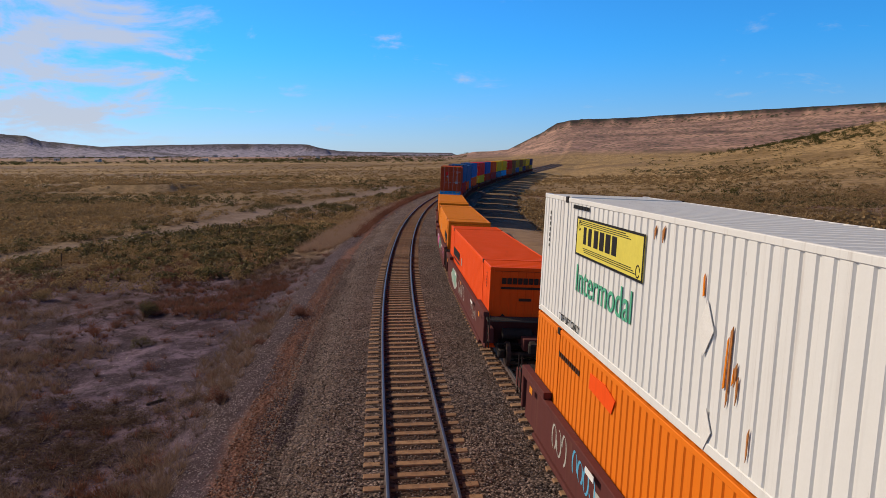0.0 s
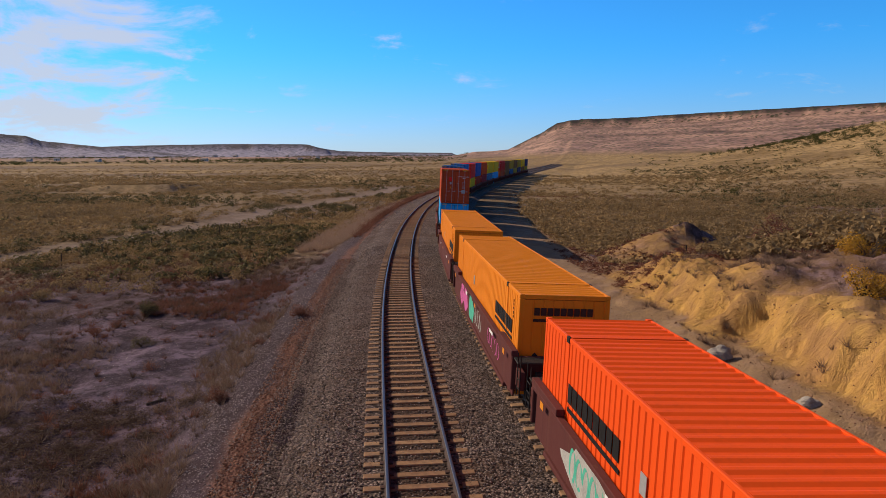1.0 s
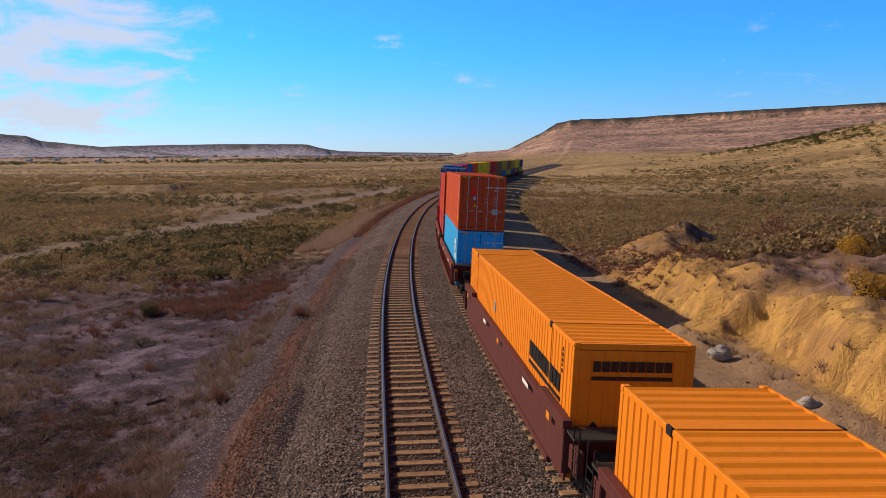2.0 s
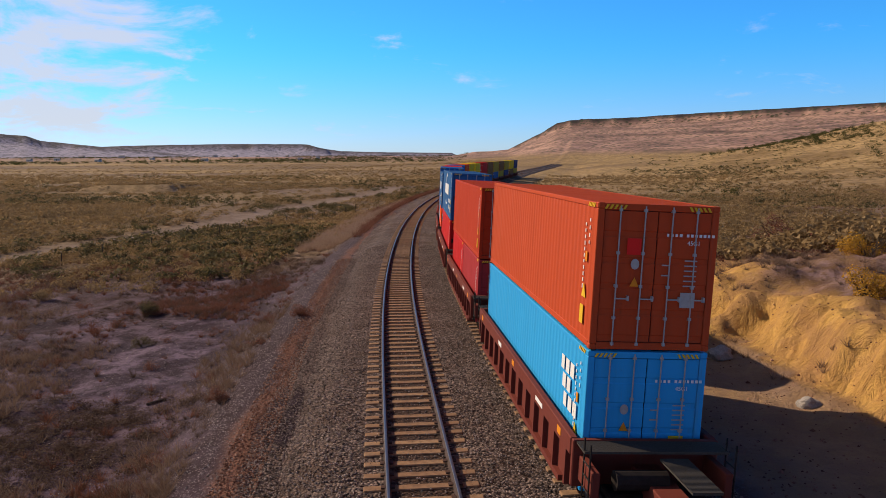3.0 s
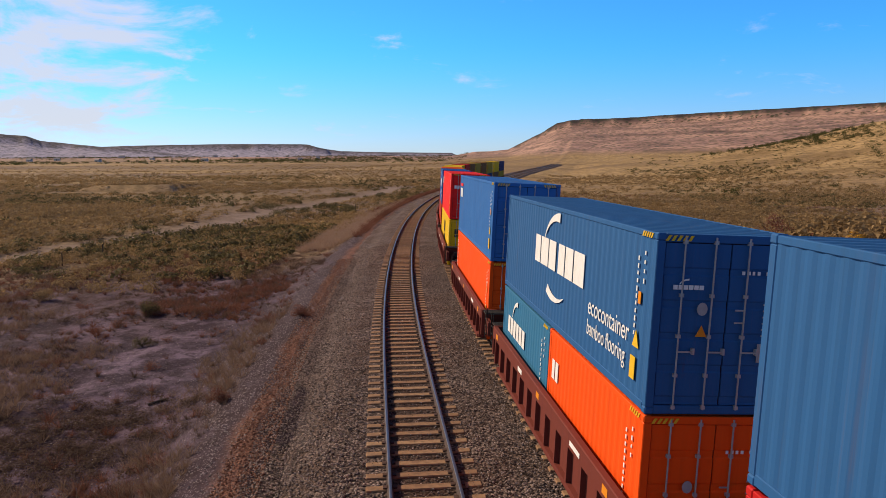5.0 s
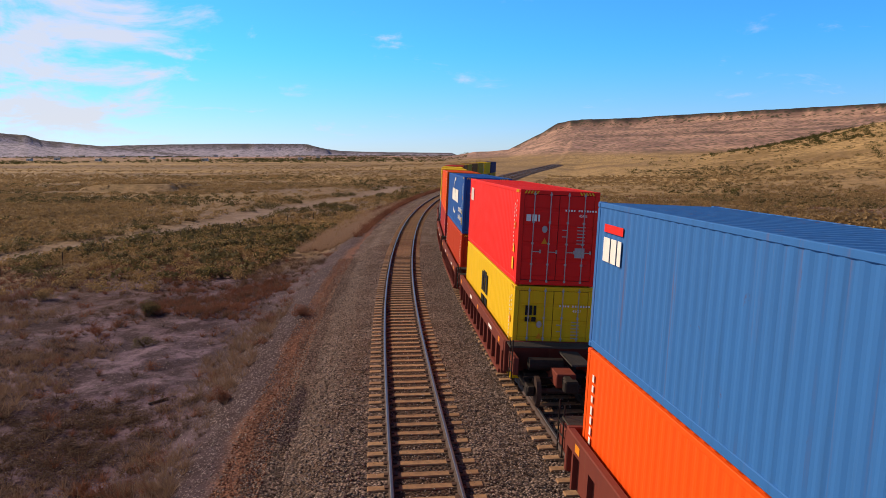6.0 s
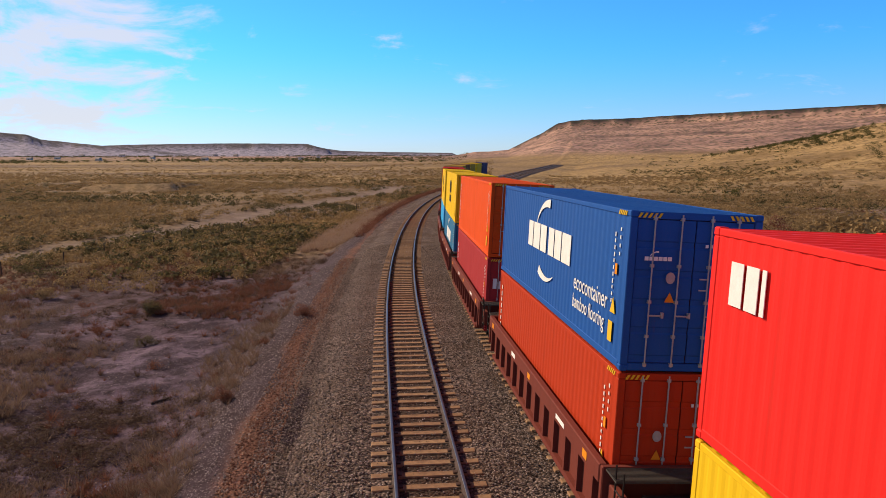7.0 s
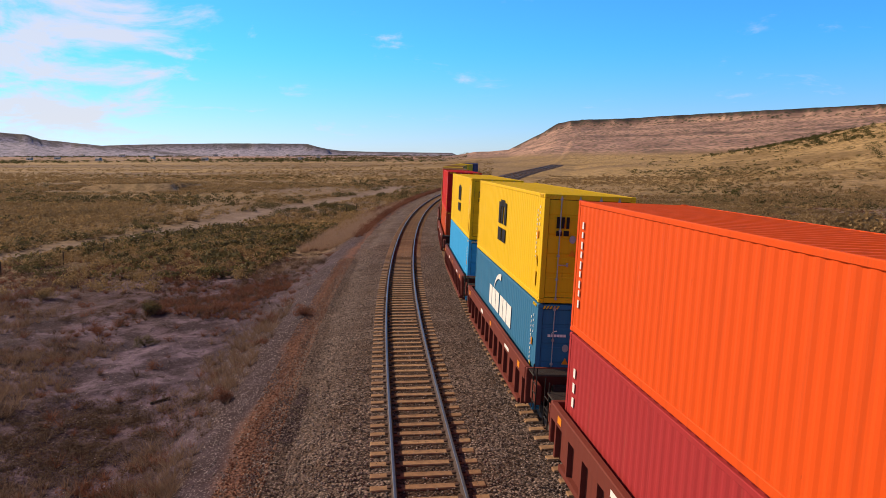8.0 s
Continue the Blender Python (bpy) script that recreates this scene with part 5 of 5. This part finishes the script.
def plant():
    # russet weeds in strips along the embankment's foot
    x, y, z, s, lat, r, ca, cb = places(30000, 12.5, 75, -36, -2, -1)
    m = relief(s * 0.4, lat, 5, 4, 50)
    sel = (lat < -5.6 + 2 * m) & (RNG.rand(len(x)) < np.clip(-0.10 + 2.4 * m, 0.02, 0.8) * (1 - ca[0]))
    xyz = np.stack([x, y, z], 1)[sel]
    grey_ = RNG.rand(len(xyz)) < 0.35
    strew("grey_stalks", DENSE, xyz[grey_], RNG.uniform(0.25, 0.6, grey_.sum()), M_BROWN, "grey-brown dead stalks among russet weeds", "weeds")
    xyz = xyz[~grey_]
    strew("dry_weeds", DENSE, xyz, RNG.uniform(0.22, 0.6, len(xyz)), M_DRY, "patches of dry russet weeds on bare soil", "weeds")
    mound = RNG.rand(len(xyz)) < 0.14
    strew("russet_mounds", MOUNDS, xyz[mound], RNG.uniform(0.22, 0.55, mound.sum()), M_DRY, "low mounds of dry russet weeds on bare soil", "weeds")
    x, y, z, s, lat, r, ca, cb = places(14000, 12.5, 65, -36, -2, -1)
    m = relief(s * 0.5, lat, 5, 4, 51)
    sel = (lat < -6) & (RNG.rand(len(x)) < np.clip(0.06 + 1.8 * m, 0, 1))
    xyz = np.stack([x, y, z], 1)[sel]
    strew("straw_grass", TUFTS, xyz, RNG.uniform(0.25, 0.65, len(xyz)), M_STRAW, "pale dry grass tufts among weeds", "grass")
    # small dark scrub scattered over the bare soil
    x, y, z, s, lat, r, ca, cb = places(8000, 13, 70, -36, -2, -1)
    m = relief(x, y, 9, 4, 62)
    sel = (lat < -6.2) & (ca[0] < 0.3) & (RNG.rand(len(x)) < np.clip(0.05 + 1.2 * m + 0.06 * (lat > -13), 0, 0.6))
    xyz = np.stack([x, y, z], 1)[sel]
    strew("low_brush", MOUNDS, xyz, RNG.uniform(0.2, 0.55, len(xyz)), M_BROWN, "small grey-brown brush scattered over bare soil", "shrubs", RNG.uniform(0.6, 1.0, len(xyz)))
    # tall pinkish grass and russet weeds on the far embankment
    n = 3600
    s = RNG.uniform(72, 185, n)
    lat = -4.6 - 6.5 * RNG.rand(n) ** 1.3
    p = on_track(s, lat)
    p[:, 2] = ground(p[:, 0], p[:, 1])[0]
    pale_ = (s < 118 + 8 * RNG.randn(n)) & (lat < -5.5)
    strew("tall_dry_grass", TUFTS, p[pale_], RNG.uniform(0.6, 1.2, pale_.sum()), M_PALEGRASS, "tall pinkish dry grass beside the embankment", "grass")
    strew("embankment_weeds", DENSE, p[~pale_], RNG.uniform(0.4, 0.9, (~pale_).sum()), M_DRY, "russet weeds along the far embankment", "weeds")
    # sage on the valley side
    x, y, z, s, lat, r, ca, cb = places(16000, 30, 95, -36, 0, -1)
    m = relief(x, y, 16, 4, 52)
    sel = (lat < -11 - 4 * m) & (ca[0] < 0.25) & (RNG.rand(len(x)) < np.clip((r - 54) / 30, 0, 1) * np.clip(0.16 + 0.8 * m, 0, 0.45))
    xyz = np.stack([x, y, z], 1)[sel]
    strew("sage_brush", FAR_SHRUBS, xyz, RNG.uniform(0.35, 0.85, len(xyz)), M_SAGE, "olive grey sage brush on the valley floor", "shrubs")
    x, y, z, s, lat, r, ca, cb = places(42000, 85, 420, -36, 3, -1)
    m = relief(x, y, 34, 4, 53)
    sel = (lat < -9) & (ca[0] < 0.3) & (np.hypot((x + 95) / 20, (y - 210) / 13) > 1) & (RNG.rand(len(x)) < np.clip(0.26 + 0.8 * m, 0.06, 0.6))
    xyz = np.stack([x, y, z], 1)[sel]
    strew("distant_sage", LOW_SHRUBS, xyz, RNG.uniform(0.45, 1.1, len(xyz)), M_SAGE, "distant sage brush across the valley", "shrubs", RNG.uniform(0.5, 1.0, len(xyz)))
    x, y, z, s, lat, r, ca, cb = places(12000, 58, 420, -36, 3, -1)
    sel = (lat < -12) & (ca[0] < 0.3) & (np.hypot((x + 95) / 20, (y - 210) / 13) > 1) & (RNG.rand(len(x)) < np.clip(0.14 + 1.4 * relief(x * 0.5, y, 40, 4, 63), 0, 0.8))
    xyz = np.stack([x, y, z], 1)[sel]
    strew("dark_brush", LOW_SHRUBS, xyz, RNG.uniform(0.6, 1.4, len(xyz)), M_GREEN, "darker green brush in patches across the valley", "shrubs", RNG.uniform(0.6, 1.0, len(xyz)))
    x, y, z, s, lat, r, ca, cb = places(13000, 240, 1000, -36, 4, -1)
    sel = (lat < -12) & (RNG.rand(len(x)) < np.clip(0.30 + 1.8 * relief(x * 0.4, y, 60, 3, 61), 0.04, 0.9))
    xyz = np.stack([x, y, z], 1)[sel]
    strew("far_scrub", [shrub_proto(22, 0.30, 0.7, 80 + k) for k in range(4)], xyz, RNG.uniform(0.6, 1.5, len(xyz)), M_SAGE, "far olive scrub in streaks across the valley", "shrubs", RNG.uniform(0.4, 0.8, len(xyz)))
    # green shrubs along the dry wash
    x, y, z, s, lat, r, ca, cb = places(16000, 38, 230, -35, 0, -1)
    gx = np.interp(y, (0, 42, 70, 113, 186, 274), (-60, -50, -43, -34, -21, -8))
    d = x - gx
    sel = (lat < -8) & (((d > 3) & (d < 16)) | ((d < -3) & (d > -9))) & (RNG.rand(len(x)) < np.clip(0.32 + 1.5 * relief(x, y, 14, 3, 54), 0, 0.8) * np.where(x > -0.31 * y, 1.0, 0.22))
    xyz = np.stack([x, y, z], 1)[sel]
    strew("wash_shrubs", FAR_SHRUBS + NEAR_SHRUBS[:1], xyz, RNG.uniform(0.5, 1.1, len(xyz)), M_GREEN, "green shrubs lining a dry wash", "shrubs")
    # the other side of the line
    x, y, z, s, lat, r, ca, cb = places(34000, 42, 330, 3, 36, -1)
    m = relief(x, y, 20, 4, 55)
    sel = (lat > 15) & (ca[1] < 0.3) & (RNG.rand(len(x)) < np.clip(0.36 + 0.9 * m, 0.08, 0.75))
    xyz = np.stack([x, y, z], 1)[sel]
    strew("plain_brush", LOW_SHRUBS, xyz, RNG.uniform(0.4, 1.0, len(xyz)), M_SAGE, "olive brown brush on rising ground", "shrubs", RNG.uniform(0.6, 1.0, len(xyz)))
    x, y, z, s, lat, r, ca, cb = places(9000, 42, 200, 4, 36, -1)
    sel = (lat > 13) & (RNG.rand(len(x)) < np.clip(0.05 + 1.3 * relief(x, y, 22, 3, 56), 0, 0.6))
    xyz = np.stack([x, y, z], 1)[sel]
    strew("russet_brush", LOW_SHRUBS, xyz, RNG.uniform(0.3, 0.6, len(xyz)), M_DRY, "low russet weeds between brush", "weeds", RNG.uniform(0.4, 0.7, len(xyz)))
    # weeds on the earth bank
    x, y, z, s, lat, r, ca, cb = places(5000, 17, 60, 14, 36, -1)
    sel = (lat > 12.5) & (RNG.rand(len(x)) < np.clip(0.04 + 1.2 * relief(x, y, 5, 3, 57) + 0.25 * (lat > 18), 0, 0.8))
    xyz = np.stack([x, y, z], 1)[sel]
    strew("bank_weeds", DENSE, xyz, RNG.uniform(0.2, 0.55, len(xyz)), M_STRAW, "dry grass and weeds on the earth bank", "weeds")
    # dark bushes on the hill and the mesa's foot, and the valley's far groves
    x, y, z, s, lat, r, ca, cb = places(9000, 180, 720, 14, 37, 1)
    hill = relief(x, y, 90, 3, 58)
    px = 784 + 1287 * x / np.maximum(y, 1)
    sel = (lat > 60) & (RNG.rand(len(x)) < np.clip((z - 7) / 12, 0, 1) * np.clip((px - 1180) / 260, 0, 1) * np.clip(0.40 + 2.2 * hill, 0.05, 0.95) + 0.008)
    xyz = np.stack([x, y, z], 1)[sel]
    strew("hill_junipers", FAR_SHRUBS, xyz, RNG.uniform(0.9, 2.4, len(xyz)), M_DARKBUSH, "dark juniper bushes dotted over the hill", "bushes", RNG.uniform(0.7, 1.1, len(xyz)))
    x, y, z, s, lat, r, ca, cb = places(9000, 130, 480, 8, 37, 1)
    sel = (lat > 50) & (ca[2] < 0.5) & (RNG.rand(len(x)) < np.clip(0.22 + 1.2 * relief(x, y, 50, 4, 64), 0.03, 0.7))
    xyz = np.stack([x, y, z], 1)[sel]
    strew("hill_brush", LOW_SHRUBS, xyz, RNG.uniform(0.5, 1.2, len(xyz)), M_GREEN, "low olive brush scattered over the golden hill", "shrubs", RNG.uniform(0.5, 0.9, len(xyz)))
    x, y, z, s, lat, r, ca, cb = places(12000, 620, 1650, 3, 35, 1)
    sel = (ca[2] > 0.5) & (ground(x * 1.03, y * 1.03)[0] - z > 0.012 * r) & (RNG.rand(len(x)) < np.clip(0.45 + 1.6 * relief(x, y, 160, 3, 60), 0.08, 1))
    xyz = np.stack([x, y, z], 1)[sel]
    strew("mesa_brush", [shrub_proto(20, 0.30, 0.8, 90 + k) for k in range(4)], xyz, RNG.uniform(1.0, 2.6, len(xyz)), M_DARKBUSH, "dark brush dotted over the mesa's slopes", "bushes")
    x, y, z, s, lat, r, ca, cb = places(6500, 1050, 1750, -36, 2, 1)
    sel = RNG.rand(len(x)) < np.clip(0.45 + 1.6 * relief(x, y * 0.6, 300, 3, 59), 0, 1) * np.clip(0.25 - x / 500, 0.1, 1)
    xyz = np.stack([x, y, z], 1)[sel]
    strew("far_groves", LOW_SHRUBS, xyz, RNG.uniform(2.0, 5.0, len(xyz)), M_DARKBUSH, "far dark groves across the valley", "trees", RNG.uniform(0.6, 0.9, len(xyz)))


def strew_stones():
    n = 60000
    s = 9 + 52 * RNG.rand(n) ** 1.8
    lat = RNG.uniform(-3.3, 7.4, n)
    up = np.interp(lat, (-3.3, -2.9, -2.35, -1.5, 5.8, 6.5, 7.5), (-0.53, -0.41, -0.215, -0.195, -0.195, -0.24, -0.78))
    off = np.minimum(np.abs(lat), np.abs(lat - SPACING))
    keep = (np.abs(off - 0.7525) > 0.10) & ((off > 1.36) | (RNG.rand(n) < 0.35))
    xyz = on_track(s, lat, up)[keep]
    strew("ballast_stones", STONES, xyz, RNG.uniform(0.020, 0.046, len(xyz)), M_STONE, "loose grey-brown crushed stones on the track bed", "stones")
    for name, n, near_, wide, power, a, b, mat, label in (
            ("berm_stones", 11000, 3.2, 1.1, 1.0, 0.018, 0.045, M_STONE, "grey crushed stones on the berm beside the track"),
            ("spilled_stones", 9000, 3.75, 1.1, 1.2, 0.018, 0.050, M_STONE_RED, "reddish stones spilled down the embankment"),
            ("pale_pebbles", 7000, 4.6, 9.0, 1.5, 0.012, 0.038, M_PEBBLE, "pale pebbles scattered over dark soil")):
        s = 9 + 46 * RNG.rand(n) ** 1.6
        lat = -near_ - wide * RNG.rand(n) ** power
        p = on_track(s, lat)
        z, ca, cb, _ = ground(p[:, 0], p[:, 1])
        p[:, 2] = np.maximum(z, np.interp(lat, (-4.3, -4.05, -3.75, -3.35), (-9, -0.56, -0.475, -0.55)) + np.interp(s, LS, LZ)) + 0.012
        strew(name, STONES, p, RNG.uniform(a, b, n), mat, label, "stones")
    x, y, z, s, lat, r, ca, cb = places(2600, 16, 60, 10, 36, -1)
    sel = (lat > 8) & (lat < 18)
    xyz = np.stack([x, y, z], 1)[sel]
    strew("bank_rubble", STONES, xyz, RNG.uniform(0.015, 0.06, len(xyz)) * (1 + (RNG.rand(len(xyz)) > 0.97)), M_STONE_RED, "small clods and stones along the service road", "stones")


def height_at(x, y):
    return float(ground(np.array([x]), np.array([y]))[0][0])


def boulder(x, y, size, material, label):
    bm = bmesh.new()
    bmesh.ops.create_icosphere(bm, subdivisions=3, radius=1.0)
    for v in bm.verts:
        n = noise.noise(v.co * 1.3 + Vector((x, y, 0))) * 0.35 + noise.noise(v.co * 4 + Vector((y, x, 3))) * 0.10
        v.co *= 1 + n
        v.co.x, v.co.y, v.co.z = v.co.x * size[0], v.co.y * size[1], v.co.z * size[2]
    me = bpy.data.meshes.new("boulder")
    bm.to_mesh(me)
    bm.free()
    me.materials.append(material)
    ob = tagged(new("boulder", me), label, "rock")
    ob.location = (x, y, height_at(x, y) + size[2] * 0.55)
    return ob


def bush(x, y, radius, material, label, seed, flat=0.9):
    """A large bush: branching stems and a loose crown of leaf clumps."""
    ob = tagged(new("bush"), label, "bush")
    ob.location = (x, y, height_at(x, y) - 0.03)
    rnd = random.Random(seed)
    for k in range(14):
        a, q = rnd.uniform(0, 6.28), rnd.uniform(0.3, 0.8) * radius
        mid = Vector((math.cos(a) * q * 0.4, math.sin(a) * q * 0.4, radius * rnd.uniform(0.25, 0.5)))
        bm = rod(bmesh.new(), (0, 0, 0), mid, 0.022 * radius, 5)
        rod(bm, mid, (math.cos(a) * q, math.sin(a) * q, radius * rnd.uniform(0.6, 1.0) * flat), 0.012 * radius, 5)
        part("stem", bm, M_STEM, ob)
    v, f = shrub_proto(2200, 0.042, flat, seed)
    me = mesh_of("foliage", v * radius, f)
    me.materials.append(material)
    fo = new("foliage", me)
    fo.parent = ob
    return ob


M_PALEROCK = plain("pale_grey_rock", (0.36, 0.32, 0.29), 0.9, 0, 0.45, 3)
M_POST = plain("weathered_post", (0.06, 0.048, 0.04), 0.9)
M_DARKSOIL = plain("dark_spoil", (0.07, 0.055, 0.055), 0.95)
plant()
strew_stones()
boulder(11.0, 27.6, (0.48, 0.40, 0.34), M_PALEROCK, "pale grey boulder beside the service road")
boulder(11.7, 22.1, (0.34, 0.28, 0.20), M_PALEROCK, "small whitish boulder by the earth bank")
for bx, by, br, bm_, bl, bs in ((17.2, 28.7, 1.35, M_RABBIT, "golden brown bush on the earth bank", 71), (20.8, 34.8, 1.3, M_RABBIT, "golden bush above the earth bank", 72),
                                (22.0, 46.9, 1.6, M_DRY, "dense russet bush beside a wire fence", 73), (-17.5, 42.2, 0.85, M_GREEN, "round green bush on bare soil", 74),
                                (-15.0, 35.3, 0.55, M_GREEN, "small green bush on bare soil", 75), (-27.0, 48.0, 0.8, M_SAGE, "yellowish low bush on bare soil", 76),
                                (-6.9, 34.8, 0.6, M_DRY, "russet bush on the embankment", 77), (-7.4, 23.5, 0.5, M_DRY, "russet bush on the embankment", 78)):
    bush(bx, by, br, bm_, bl, bs)


def fence_post(x, y, h):
    ob = tagged(new("fence_post"), "thin dark weathered fence post on rising ground", "fence post", "posts of the wire fence")
    ob.location = (x, y, height_at(x, y) - 0.1)
    part("post", rod(bmesh.new(), (0, 0, 0), (0.02, 0, h), 0.045, 7), M_POST, ob)


for k, (fx, fy) in enumerate(((16.6, 48.5), (20.0, 49.0), (23.2, 50.5), (26.5, 52.0), (30.0, 54.0), (33.5, 56.0))):
    fence_post(fx, fy, 1.5)


def driftwood(x, y):
    bm = rod(bmesh.new(), (0, 0, 0.05), (0.5, 0.55, 0.09), 0.05, 7)
    rod(bm, (0.3, 0.33, 0.08), (0.25, 0.62, 0.12), 0.025, 6)
    me = bpy.data.meshes.new("wood_scrap")
    bm.to_mesh(me)
    bm.free()
    me.materials.append(M_STEM)
    ob = tagged(new("wood_scrap", me), "weathered scrap of wood lying on bare soil", "wood")
    ob.location = (x, y, height_at(x, y))


driftwood(-11.1, 26.4)
for k in range(17):
    f = k / 16
    fx, fy = -43.0 + 27.5 * f + 0.5 * math.sin(3 * k), 40.0 + 92.0 * f ** 1.15
    fence_post(fx, fy, 1.35 + 0.15 * math.sin(7 * k))
M_FARWALL = plain("pale_house_wall", (0.55, 0.50, 0.45), 0.8)
M_FARROOF = plain("grey_house_roof", (0.28, 0.24, 0.23), 0.7)


def house(x, y, w, d, h, turn_):
    ob = tagged(new("house"), "small pale house far off across the valley", "house", "houses of a distant village")
    ob.location, ob.rotation_euler = (x, y, height_at(x, y) - 0.2), (0, 0, turn_)
    wall = part("wall", boxes((-w / 2, w / 2, -d / 2, d / 2, 0, h)), M_FARWALL, ob)
    bm = bmesh.new()
    vs = [bm.verts.new(v) for v in ((-w / 2 - 0.4, -d / 2 - 0.4, h), (w / 2 + 0.4, -d / 2 - 0.4, h), (w / 2 + 0.4, d / 2 + 0.4, h), (-w / 2 - 0.4, d / 2 + 0.4, h), (-w / 2 - 0.4, 0, h + d * 0.3), (w / 2 + 0.4, 0, h + d * 0.3))]
    for f in ((0, 1, 5, 4), (2, 3, 4, 5), (0, 4, 3), (1, 2, 5), (3, 2, 1, 0)):
        bm.faces.new([vs[i] for i in f])
    part("roof", bm, M_FARROOF, ob)
    part("door", boxes((-0.6, 0.6, -d / 2 - 0.06, -d / 2, 0, 2.1)), M_DARKSTEEL, wall)


for k in range(16):
    a = radians(-31 + 1.55 * k + RNG.uniform(-0.6, 0.6))
    q = RNG.uniform(1250, 1900)
    house(q * math.sin(a), q * math.cos(a), RNG.uniform(7, 11), RNG.uniform(6, 8), RNG.uniform(2.6, 3.4), RNG.uniform(-0.6, 0.6))


# ---- what moves ----
def motions():
    for ob, s, half, z in MOVERS:
        rows = []
        for k in range(17):
            t = 0.5 * k
            rows.append((t, train_pose(s - SPEED * t, half) @ Matrix.Translation((0, 0, z))))
        walk(ob, rows)


motions()
